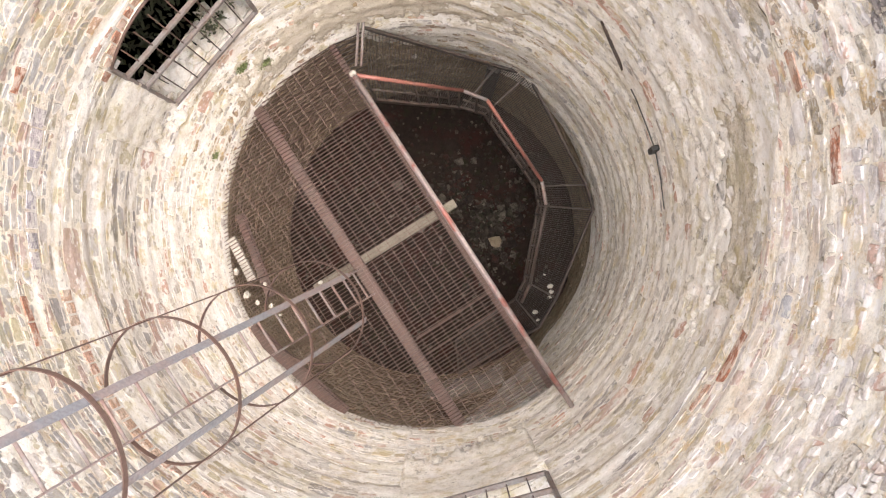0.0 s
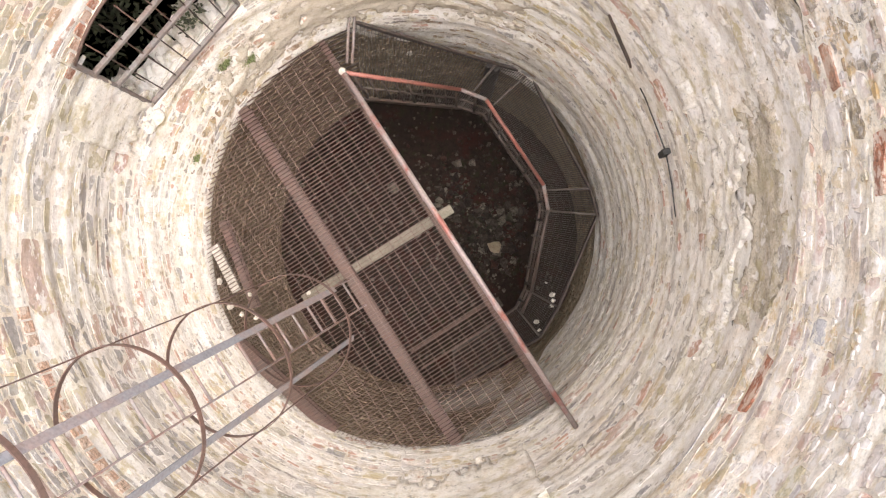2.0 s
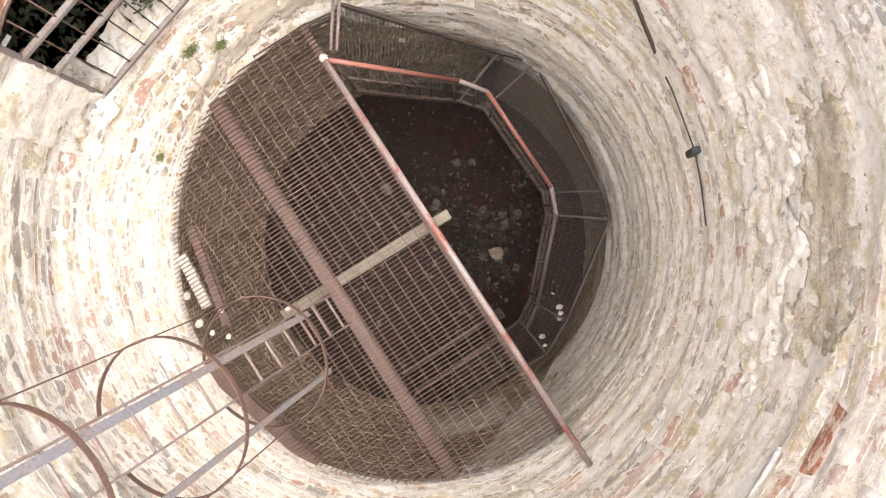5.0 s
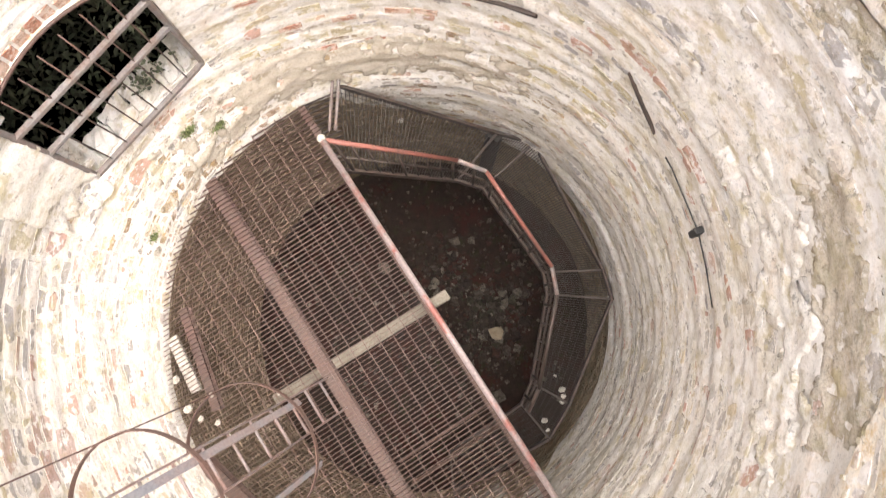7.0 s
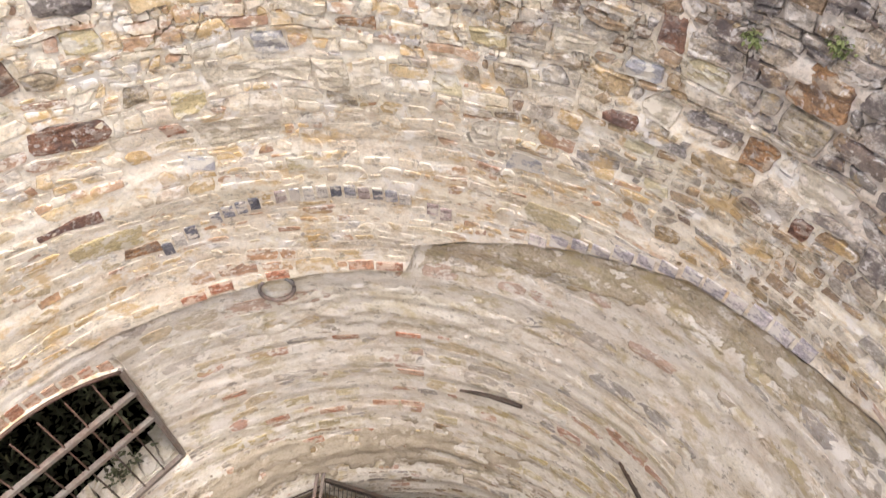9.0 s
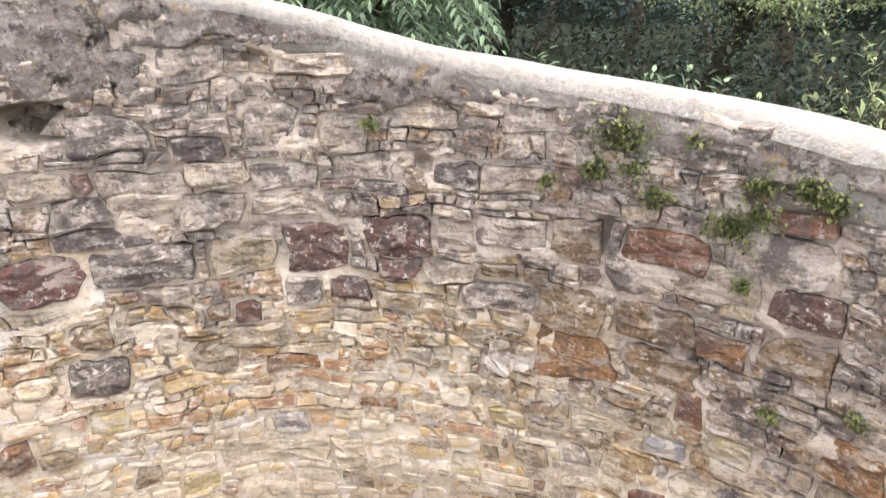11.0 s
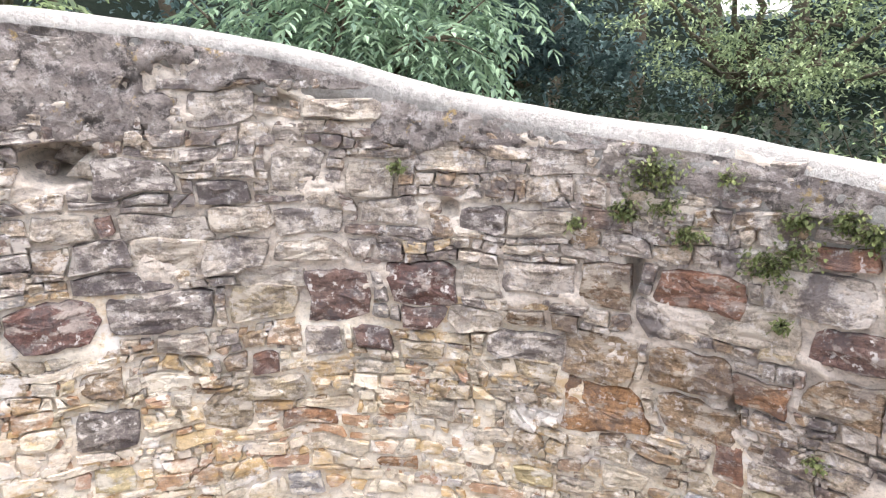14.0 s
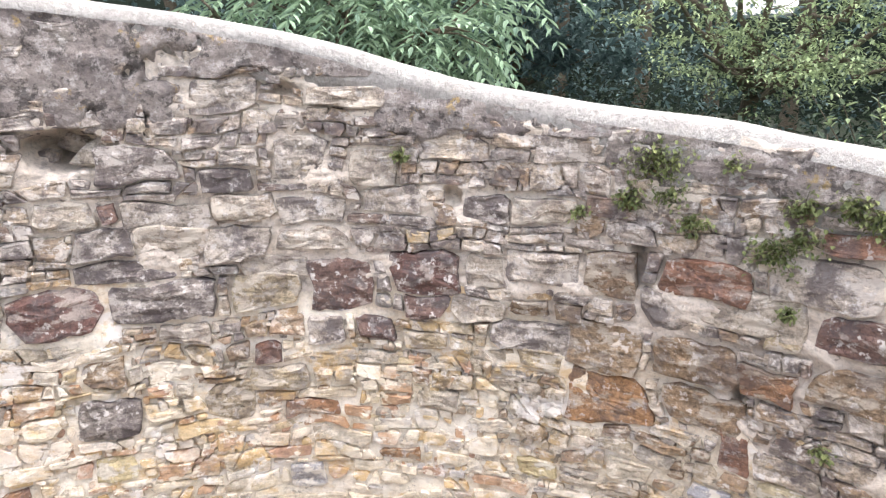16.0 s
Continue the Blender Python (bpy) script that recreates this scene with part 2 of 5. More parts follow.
M_LOW = stone_material("lime_washed_rubble", [(0.70, 0.67, 0.62), (0.74, 0.71, 0.67), (0.46, 0.42, 0.37), (0.60, 0.51, 0.37), (0.74, 0.70, 0.66), (0.38, 0.355, 0.34), (0.57, 0.43, 0.36), (0.70, 0.65, 0.59), (0.56, 0.50, 0.41), (0.52, 0.33, 0.26), (0.72, 0.68, 0.63), (0.48, 0.44, 0.40), (0.66, 0.59, 0.50)],
                       (0.76, 0.725, 0.68), 0.53, 0.68, 0.0, 0.2, 0.5, STREAKS_LOW, (0.56, 0.66, 0.8), 0.008)
M_SIDE = stone_material("pale_pink_rubble", [(0.46, 0.43, 0.40), (0.55, 0.50, 0.45), (0.40, 0.375, 0.35), (0.50, 0.45, 0.34), (0.43, 0.41, 0.40), (0.50, 0.38, 0.33), (0.62, 0.58, 0.53), (0.48, 0.33, 0.28), (0.44, 0.41, 0.37), (0.37, 0.345, 0.33), (0.52, 0.46, 0.33), (0.58, 0.54, 0.50)],
                        (0.76, 0.72, 0.675), 0.57, 0.70, 0.0, 0.2, 0.55, STREAKS_LOW, None, 0.008)
M_PINK = stone_material("limed_pink_rubble", [(0.60, 0.53, 0.48), (0.66, 0.60, 0.54), (0.54, 0.47, 0.43), (0.62, 0.51, 0.44), (0.50, 0.45, 0.43), (0.56, 0.42, 0.36), (0.68, 0.62, 0.57), (0.52, 0.35, 0.28), (0.60, 0.54, 0.50), (0.62, 0.53, 0.40)],
                        (0.76, 0.71, 0.66), 0.52, 0.68, 0.0, 0.2, 0.5, STREAKS_LOW, (0.48, 0.60, 0.85), 0.008)
# Pit stones: the shade under grating and stair is put into their colours.
M_PIT = stone_material("shaded_pit_rubble", [(0.27, 0.20, 0.13), (0.31, 0.24, 0.16), (0.20, 0.15, 0.10), (0.25, 0.165, 0.105), (0.34, 0.265, 0.18)],
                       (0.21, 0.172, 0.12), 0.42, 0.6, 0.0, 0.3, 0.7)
M_MORTAR_TOP = mortar_material("weathered_mortar", (0.68, 0.59, 0.50), (0.75, 0.67, 0.58), (0.54, 0.47, 0.41), (0.36, 0.31, 0.275), 1.0, 2.0, 0.8)
M_MORTAR_MID = mortar_material("lime_mortar", (0.75, 0.69, 0.60), (0.81, 0.76, 0.68), (0.70, 0.61, 0.50), (0.63, 0.54, 0.43), 1.3, 3.5, 0.25, 0.0, STREAKS_MID, 0.014, 0.8)
M_MORTAR_LOW = mortar_material("lime_wash", (0.70, 0.66, 0.605), (0.76, 0.73, 0.685), (0.67, 0.615, 0.545), (0.60, 0.54, 0.46), 1.4, 2.0, 0.3, 0.0, STREAKS_LOW, 0.009, 0.5)
# Pit mortar, its colour darkened for the same shade.
M_MORTAR_PIT = mortar_material("shaded_pit_mortar", (0.28, 0.21, 0.14), (0.32, 0.25, 0.17), (0.19, 0.145, 0.095), (0.145, 0.11, 0.074))
M_PLASTER = mortar_material("old_plaster", (0.50, 0.43, 0.33), (0.62, 0.56, 0.47), (0.42, 0.37, 0.265), (0.38, 0.335, 0.235), 2.2, 2.0, 0.2, 0.0, STREAKS_LOW)
M_GRIME = mortar_material("dirty_lime", (0.46, 0.40, 0.31), (0.56, 0.50, 0.41), (0.38, 0.32, 0.24), (0.33, 0.27, 0.19), 2.4, 2.4, 0.4, 0.0, None, 0.012, 0.7)
M_COPING = mortar_material("cement_coping", (0.335, 0.32, 0.30), (0.41, 0.395, 0.37), (0.32, 0.30, 0.28), (0.24, 0.225, 0.21), 4.0, 1.0, 0.2, 0.12)
M_PATCH = mortar_material("weathered_cement", (0.29, 0.25, 0.23), (0.38, 0.335, 0.305), (0.20, 0.17, 0.165), (0.14, 0.122, 0.12), 3.0, 1.6, 0.8, 0.85, None, 0.04)
M_RUST = stone_material("rust_stone", [(0.37, 0.20, 0.10), (0.40, 0.225, 0.115), (0.32, 0.175, 0.10)], (0.48, 0.39, 0.30), 0.49, 0.64, 0.6, 0.3)
M_OCHRE = stone_material("ochre_stone", [(0.45, 0.36, 0.235), (0.42, 0.34, 0.235), (0.49, 0.405, 0.28)], (0.57, 0.505, 0.42), 0.48, 0.62, 0.5)
M_PURPLE = stone_material("purple_stone", [(0.18, 0.10, 0.085), (0.22, 0.13, 0.10), (0.20, 0.125, 0.105)], (0.42, 0.355, 0.315), 0.50, 0.64, 0.9)
M_GREY = stone_material("grey_stone", [(0.449, 0.391, 0.331), (0.385, 0.33, 0.283), (0.514, 0.443, 0.37)], (0.60, 0.54, 0.48), 0.48, 0.62, 0.9)
M_SLATE = stone_material("slate_stone", [(0.278, 0.242, 0.216), (0.321, 0.278, 0.245), (0.235, 0.201, 0.182)], (0.49, 0.44, 0.395), 0.47, 0.61, 0.95)
M_TAN = stone_material("tan_stone", [(0.46, 0.385, 0.31), (0.42, 0.36, 0.295), (0.51, 0.435, 0.35)], (0.60, 0.535, 0.45), 0.46, 0.6, 0.6)
M_BROWN = stone_material("brown_stone", [(0.30, 0.21, 0.135), (0.33, 0.235, 0.15), (0.27, 0.19, 0.13)], (0.46, 0.395, 0.32), 0.48, 0.63, 0.6)
M_RED = stone_material("dark_red_stone", [(0.25, 0.13, 0.09), (0.22, 0.115, 0.085), (0.29, 0.155, 0.105)], (0.40, 0.32, 0.27), 0.50, 0.64, 0.6)
M_RED_BRICK = stone_material("red_brick", [(0.48, 0.22, 0.14), (0.54, 0.30, 0.20), (0.42, 0.18, 0.11), (0.56, 0.36, 0.26)], (0.66, 0.52, 0.42), 0.45, 0.65)
M_TAN_BRICK = stone_material("tan_brick", [(0.56, 0.37, 0.26), (0.60, 0.44, 0.33), (0.52, 0.33, 0.25)], (0.70, 0.58, 0.48), 0.5, 0.66)
M_BLUE_BRICK = stone_material("blue_brick", [(0.24, 0.24, 0.28), (0.34, 0.33, 0.36), (0.62, 0.57, 0.52), (0.15, 0.15, 0.18), (0.44, 0.35, 0.33), (0.20, 0.20, 0.23)], (0.68, 0.62, 0.55), 0.48, 0.64)
M_STEEL = metal_material("brown_steel", (0.085, 0.055, 0.043), (0.11, 0.06, 0.044), 0.5)
M_GRATE = metal_material("grating_steel", (0.145, 0.09, 0.066), (0.115, 0.064, 0.046), 0.52, 0.6)
M_RAIL = metal_material("red_primer_rail", (0.25, 0.20, 0.185), (0.23, 0.09, 0.07), 0.56, 0.5, 0.05, 3.0)
M_RAIL_RED = metal_material("bright_red_rail", (0.27, 0.10, 0.075), (0.20, 0.095, 0.075), 0.55, 0.5, 0.06, 3.0)
M_GREYSTEEL = metal_material("grey_steel", (0.17, 0.165, 0.17), (0.21, 0.155, 0.135), 0.52, 0.5, 0.1, 3.0)
M_LADDER = metal_material("pink_rust_steel", (0.235, 0.21, 0.20), (0.22, 0.14, 0.115), 0.5, 0.6, 0.1, 4.0)
M_DARKSTEEL = metal_material("dark_steel", (0.06, 0.048, 0.04), (0.08, 0.054, 0.042), 0.5)
M_GATE = metal_material("gate_steel", (0.22, 0.20, 0.185), (0.19, 0.14, 0.115), 0.5)
M_TIMBER = metal_material("pale_timber", (0.21, 0.185, 0.145), (0.155, 0.132, 0.10), 0.55, 0.85)
M_BLACK = metal_material("black_cable", (0.03, 0.03, 0.03), (0.05, 0.045, 0.04), 0.5)
M_LEAF = leaf_material("broad_leaf", (0.26, 0.36, 0.24), (0.12, 0.19, 0.135))
# Wood shade and bluish haze are tinted into these far leaves.
M_LEAF_SHADED = leaf_material("hazed_wood_leaf", (0.095, 0.145, 0.14), (0.048, 0.08, 0.08))
M_LEAF_FINE = leaf_material("shrub_leaf", (0.30, 0.37, 0.20), (0.075, 0.11, 0.08))
M_BUSH = leaf_material("bush_leaf", (0.13, 0.14, 0.085), (0.06, 0.058, 0.04))
# Darkened bush leaf; shade below the trees is painted into it.
M_UNDER_SHADED = leaf_material("shaded_undergrowth_leaf", (0.035, 0.052, 0.034), (0.012, 0.02, 0.015))
M_IVY = leaf_material("ivy_leaf", (0.20, 0.225, 0.095), (0.085, 0.11, 0.045))
M_BARK = mortar_material("bark", (0.09, 0.07, 0.05), (0.13, 0.11, 0.08), (0.05, 0.045, 0.035), (0.10, 0.11, 0.06), 3.0)
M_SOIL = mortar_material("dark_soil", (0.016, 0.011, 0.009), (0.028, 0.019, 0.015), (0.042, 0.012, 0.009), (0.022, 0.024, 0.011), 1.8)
# Grass taken almost to black: the trees' shade is in its colour.
M_GRASS_SHADED = mortar_material("shaded_grass_ground", (0.012, 0.018, 0.011), (0.018, 0.025, 0.014), (0.016, 0.015, 0.012), (0.011, 0.016, 0.01), 1.0)
M_PALE = mortar_material("pale_stone", (0.60, 0.56, 0.48), (0.50, 0.46, 0.40), (0.42, 0.38, 0.32), (0.40, 0.36, 0.3), 4.0)
M_MESH = metal_material("mesh_steel", (0.042, 0.031, 0.023), (0.033, 0.023, 0.017), 0.5)
M_CREAM = stone_material("cream_stone", [(0.62, 0.54, 0.42), (0.58, 0.50, 0.38), (0.66, 0.59, 0.48)], (0.76, 0.69, 0.59), 0.48, 0.63, 0.0, 0.15, 0.8)
M_BLUEGREY = stone_material("blue_grey_stone", [(0.42, 0.41, 0.43), (0.38, 0.37, 0.40), (0.48, 0.46, 0.46)], (0.71, 0.66, 0.58), 0.46, 0.60, 0.0, 0.15, 0.9)
M_LILAC = stone_material("lilac_brick", [(0.52, 0.47, 0.49), (0.46, 0.42, 0.45), (0.58, 0.51, 0.50)], (0.70, 0.65, 0.60), 0.48, 0.64)
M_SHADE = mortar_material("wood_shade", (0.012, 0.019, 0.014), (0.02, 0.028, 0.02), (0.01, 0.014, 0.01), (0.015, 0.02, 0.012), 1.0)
M_ROD = metal_material("grating_rod_steel", (0.155, 0.10, 0.078), (0.12, 0.07, 0.052), 0.52, 0.6)
M_LIME = mortar_material("white_lime_crust", (0.75, 0.71, 0.65), (0.81, 0.775, 0.72), (0.70, 0.65, 0.57), (0.60, 0.54, 0.45), 2.0, 1.8, 0.4, 0.0, STREAKS_LOW, 0.014, 0.7)
M_OCHRE_LOW = stone_material("yellow_stone", [(0.58, 0.48, 0.28), (0.54, 0.46, 0.30), (0.62, 0.54, 0.36)], (0.70, 0.65, 0.56), 0.48, 0.63, 0.0, 0.2, 0.8)

# ---------------- the kiln shaft ----------------
R = 2.5                      # inner radius of the shaft
FLOOR = -3.4                 # rubble at the bottom
RIM = ([-180, -100, -60, -24, -12.5, -5, 1, 5, 9.5, 14, 20, 27, 32, 42, 70, 120, 180],
       [6.20, 6.36, 6.425, 6.408, 6.355, 6.297, 6.237, 6.183, 6.13, 6.095, 6.052, 6.018, 5.994, 5.925, 5.90, 6.0, 6.20])
SEAM = ([-180, -25, 8, 9.5, 28, 43, 65, 75, 110, 180],
        [2.70, 2.79, 2.88, 3.14, 3.44, 3.69, 3.79, 3.60, 2.95, 2.70])


# where stones fell out: degrees, height, half width, half height, depth
HOLLOWS = [(-21.8, 5.885, 3.1, 0.085, 0.30), (9.5, 5.70, 0.9, 0.045, 0.10), (25.1, 5.50, 0.7, 0.09, 0.14), (1.2, 6.05, 1.6, 0.03, 0.10), (20.9, 5.12, 0.6, 0.07, 0.12), (33.6, 5.07, 0.5, 0.06, 0.12), (-4.4, 6.09, 1.2, 0.025, 0.10)]


def rim(th):
    return float(np.interp(th, *RIM))


def seam(th):
    """The ragged lower edge of the upper lining."""
    return float(np.interp(th, *SEAM)) + 0.006 * math.sin(th * 0.9)


def radius(th, z, hollows=True):
    """The shaft tapers to the grating, more so on the -x side; the lower lining stands back a little."""
    foot = 2.27 + 0.19 * math.sin(radians(th))
    s = min(max((z + 0.1) / 1.4, 0.0), 1.0)
    s = s * (1.3 - 0.3 * s * s)
    r = foot + (R - foot) * s
    if z > 1.3:
        d = seam(th) - z
        r += float(np.interp(th, [-60, -30, 110, 140], [0.0, 0.035, 0.035, 0.0])) * min(max(d / 0.05, 0.0), 1.0) * min(max((z - 1.3) / 0.8, 0), 1)
    if z > 4.9 and hollows:
        for t0, z0, tw, zw, deep in HOLLOWS:
            q = ((th - t0) / tw) ** 2 + ((z - z0) / zw) ** 2 + 0.5 * noise.noise(Vector((th * 0.5, z * 16, 2.0)))
            if q < 1:
                r += deep * min(1.0, (1 - q)) ** 0.5 * (0.8 + 0.5 * noise.noise(Vector((th * 0.8, z * 22, 7.0))))
    if z < 4.6:         # bulging courses
        r += 0.030 * noise.noise(Vector((th * 0.012, z * 3.4, 20.0))) + 0.012 * noise.noise(Vector((th * 0.05, z * 8.0, 30.0)))
    return r + 0.022 * noise.noise(Vector((math.sin(radians(th)) * 2.2, math.cos(radians(th)) * 2.2, z * 0.9)))


def on_wall(u, z, proud=0.0):
    th = math.degrees(u / R)
    return polar(th, radius(th, z, False) - proud, z)


PATCHES = [(-62, -11.0, 5.93), (-12, 5, 6.13), (3.0, 17.5, 5.90), (16.5, 26, 5.92), (22, 60, 5.76), (60, 90, 5.7)]      # worn cement plaster
OPEN = [(-63.2, -35.4, 1.10, 2.40), (150.3, 179.0, 1.93, 2.85)]       # the two barred openings: degrees and heights


def in_opening(th, z, grow=0.0):
    for a, b, lo, hi in OPEN:
        mid, half = (a + b) / 2, (b - a) / 2 + grow * 20
        f = ((th if th > mid - 180 else th + 360) - mid) / half
        if abs(f) < 1 and lo - grow < z < hi + grow + 0.16 * (1 - f * f):
            return True
    return False


def shell(name, lo, hi, mat, label, step=0.035, rise=1.0):
    """The mortar face of the shaft between two heights, given as functions of the angle."""
    nu = int(2 * math.pi * R / step)
    nv = int(max(hi(t) - lo(t) for t in range(-180, 180, 5)) / step)
    verts, faces = [], []
    for i in range(nu):
        th = -180 + 360 * i / nu
        a, b = lo(th), hi(th)
        for j in range(nv + 1):
            z = a + (b - a) * j / nv
            rough = noise.noise(Vector((th * 0.35, z * 14, 3.1))) * 0.013 + noise.noise(Vector((th * 1.1, z * 40, 9.0))) * 0.007
            rough = rise * rough + (0.0 if rise > 0.8 else 0.0015)
            if 3.0 < z < 5.4:
                rough -= 0.006 * noise.noise(Vector((th * 1.3, z * 30, 14.0)))
            if z > 4.2:
                rough += (0.006 + 0.032 * noise.noise(Vector((th * 0.16, z * 7, 6.0))) + 0.010 * noise.noise(Vector((th * 2.2, z * 55, 12.0)))) * min((z - 4.2) / 1.0, 1.0)      # washed-out joints
            verts.append(polar(th, radius(th, z) + rough, z))
    for i in range(nu):
        th = -180 + 360 * (i + 0.5) / nu
        for j in range(nv):
            z = lo(th) + (hi(th) - lo(th)) * (j + 0.5) / nv
            if in_opening(th, z):
                continue
            i2 = (i + 1) % nu
            faces.append((i * (nv + 1) + j, i * (nv + 1) + j + 1, i2 * (nv + 1) + j + 1, i2 * (nv + 1) + j))
    ob = new(name, mesh(name, verts, faces, mat, True))
    return tagged(ob, label, "wall", kind="structure")


def grey_edge(th):
    """Where the weathered grey band under the rim begins."""
    return 5.34 - 1.0 * math.exp(-((th - 56) / 22) ** 2) + 0.22 * noise.noise(Vector((th * 0.07, 3.0, 0)))


def shade_line(th):
    """Down to where the wall is pale: it drops with the winding stair. Colours below carry the shade."""
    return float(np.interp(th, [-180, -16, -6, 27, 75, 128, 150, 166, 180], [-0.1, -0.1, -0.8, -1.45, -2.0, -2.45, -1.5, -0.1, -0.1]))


wall_upper = shell("wall_upper", grey_edge, lambda t: rim(t) - 0.03, M_MORTAR_TOP, "curved grey weathered kiln wall of coursed rubble under the rim", 0.016, 1.5)
wall_middle = shell("wall_middle", seam, lambda t: grey_edge(t) + 0.001, M_MORTAR_MID, "curved warm-coloured kiln wall of rubble in lime mortar", 0.026, 0.45)
wall_lower = shell("wall_lower", shade_line, lambda t: seam(t) + 0.001, M_MORTAR_LOW, "curved lower kiln wall of pale lime-washed rubble", 0.026, 0.5)
wall_pit = shell("wall_pit", lambda t: FLOOR - 0.1, lambda t: shade_line(t) + 0.001, M_MORTAR_PIT, "rubble wall of the pit under the grating, in shade-darkened colours", 0.06)

# outer face of the kiln and its thickness
bm = bmesh.new()
rings = []
for r, dz in ((2.62, -0.12), (3.12, -0.16), (3.17, -8.0)):
    rings.append([bm.verts.new(polar(5 * i, r, (rim(5 * i - 360 if 5 * i > 180 else 5 * i) + dz) if dz > -1 else -1.5)) for i in range(72)])
for p, q in zip(rings, rings[1:]):
    for i in range(72):
        bm.faces.new((p[i], p[(i + 1) % 72], q[(i + 1) % 72], q[i]))
outer = part("wall_outer", bm, M_MORTAR_TOP, None, "", True)
tagged(outer, "weathered outer face of the round kiln wall", "wall", kind="structure")
bm = bmesh.new()
bm.from_mesh(outer.data)
kill = []
for f in bm.faces:
    c = f.calc_center_median()
    th = math.degrees(math.atan2(c.x, c.y))
    if c.z < 4 and any(a - 2 < t < b + 2 for a, b, lo, hi in OPEN for t in (th, th + 360)):
        kill.append(f)
bmesh.ops.delete(bm, geom=kill, context='FACES')
bm.to_mesh(outer.data)
bm.free()


# ---- rubble laid into the mortar ----
def stone_points(poly, proud, rng, fine=False, soft=False):
    """One stone from its outline on the wall (u, z): sunk foot, sharp broken edge, a face of a few cleft planes."""
    n = len(poly)
    cu = sum(p[0] for p in poly) / n
    cz = sum(p[1] for p in poly) / n
    steep = 0.05 + 0.16 * min(1.0, max(proud, 0.0) / 0.03)
    clefts = [(rng.uniform(-1, 1) * steep, rng.uniform(-1.3, 0.9) * steep, proud * rng.uniform(0.95, 1.3)) for k in range(3)]
    ph = rng.uniform(0, 50)
    rings = ((1.0, -0.03), (0.975, 0.75), (0.90, 1.0), (0.45, 1.0))
    if fine:
        rings = ((1.0, -0.035), (0.985, 0.55), (0.95, 0.92), (0.80, 1.0), (0.58, 1.0), (0.30, 1.0))
    if soft:            # bedded flush in lime
        rings = ((1.0, -0.004), (0.95, 0.6), (0.84, 1.0), (0.4, 1.0))

    def face(du, dz):
        d = min(a * du + b * dz + c for a, b, c in clefts)
        if fine:
            d += 0.006 * round(1.6 * noise.noise(Vector(((cu + du) * 6, (cz + dz) * 30, ph)))) + 0.007 * noise.noise(Vector(((cu + du) * 13, (cz + dz) * 22, ph + 3)))
            d += 0.004 * noise.noise(Vector(((cu + du) * 40, (cz + dz) * 60, ph)))
        else:
            d += 0.3 * proud * noise.noise(Vector((cu + du, cz + dz, 0)) * 14 + Vector((0, 0, ph)))
        return max(d, 0.25 * proud)

    verts = []
    for shrink, depth in rings:
        for u, z in poly:
            du, dz = (u - cu) * shrink, (z - cz) * shrink
            verts.append(on_wall(cu + du, cz + dz, depth if depth < 0 else depth * face(du, dz) * rng.uniform(0.94, 1.06)))
    verts.append(on_wall(cu, cz, face(0, 0)))
    faces = []
    last = (len(rings) - 1) * n
    for k in range(0, last, n):
        for i in range(n):
            faces.append((k + i, k + (i + 1) % n, k + n + (i + 1) % n, k + n + i))
    for i in range(n):
        faces.append((last + i, last + (i + 1) % n, last + n))
    return verts, faces


def outline(u0, u1, z0, z1, rng, joint, step=0.07, left=0.0, right=0.0, knock=0.25):
    """A broken, roughly square outline in (u, z): knocked-off corners, uneven sides."""
    u0, u1, z0, z1 = u0 + joint, u1 - joint, z0 + joint, z1 - joint
    w, h = u1 - u0, z1 - z0
    cut = min(w, h)
    j = min(0.07 * cut, 0.008)
    lean, wedge = rng.uniform(-0.13, 0.13) * h, rng.uniform(-0.10, 0.10) * h
    corners = [(u0 - left + lean * rng.uniform(0, 1), z0), (u1 - right - lean, z0 + wedge * rng.uniform(0, 1)), (u1 + right, z1), (u0 + left, z1 - wedge)]
    pts = []
    for k in range(4):
        p, q = corners[k], corners[(k + 1) % 4]
        d = math.hypot(q[0] - p[0], q[1] - p[1])
        c0, c1 = (cut * (rng.uniform(0.28, 0.5) if rng.random() < knock else rng.uniform(0.04, 0.18)) for i in range(2))
        a, b = min(c0 / d, 0.45), 1 - min(c1 / d, 0.45)
        n = max(1, int(d / step))
        for i in range(n + 1):
            f = a + (b - a) * i / n
            g = rng.uniform(-j, 0.5 * j)
            pts.append((p[0] + f * (q[0] - p[0]) - g * (q[1] - p[1]) / d * -1, p[1] + f * (q[1] - p[1]) - g * (q[0] - p[0]) / d))
    return pts


def warp(u, z):
    """Courses are never quite level, nor joints straight."""
    return (u + 0.03 * noise.noise(Vector((u * 1.3, z * 2.0, 5.0))) + 0.032 * noise.noise(Vector((u * 6.0, z * 8.0, 15.0))),
            z + 0.05 * noise.noise(Vector((u * 0.8, z * 0.5, 1.0))) + 0.02 * noise.noise(Vector((u * 3.1, z * 2.5, 7.0))) + 0.028 * noise.noise(Vector((u * 5.0, z * 7.0, 17.0))) + 0.007 * noise.noise(Vector((u * 17, z * 20, 19.0))))


def unwarp(u, z):
    """The place that the warp carries to (u, z)."""
    a, b = u, z
    for k in range(4):
        x, y = warp(a, b)
        a, b = a + u - x, b + z - y
    return a, b


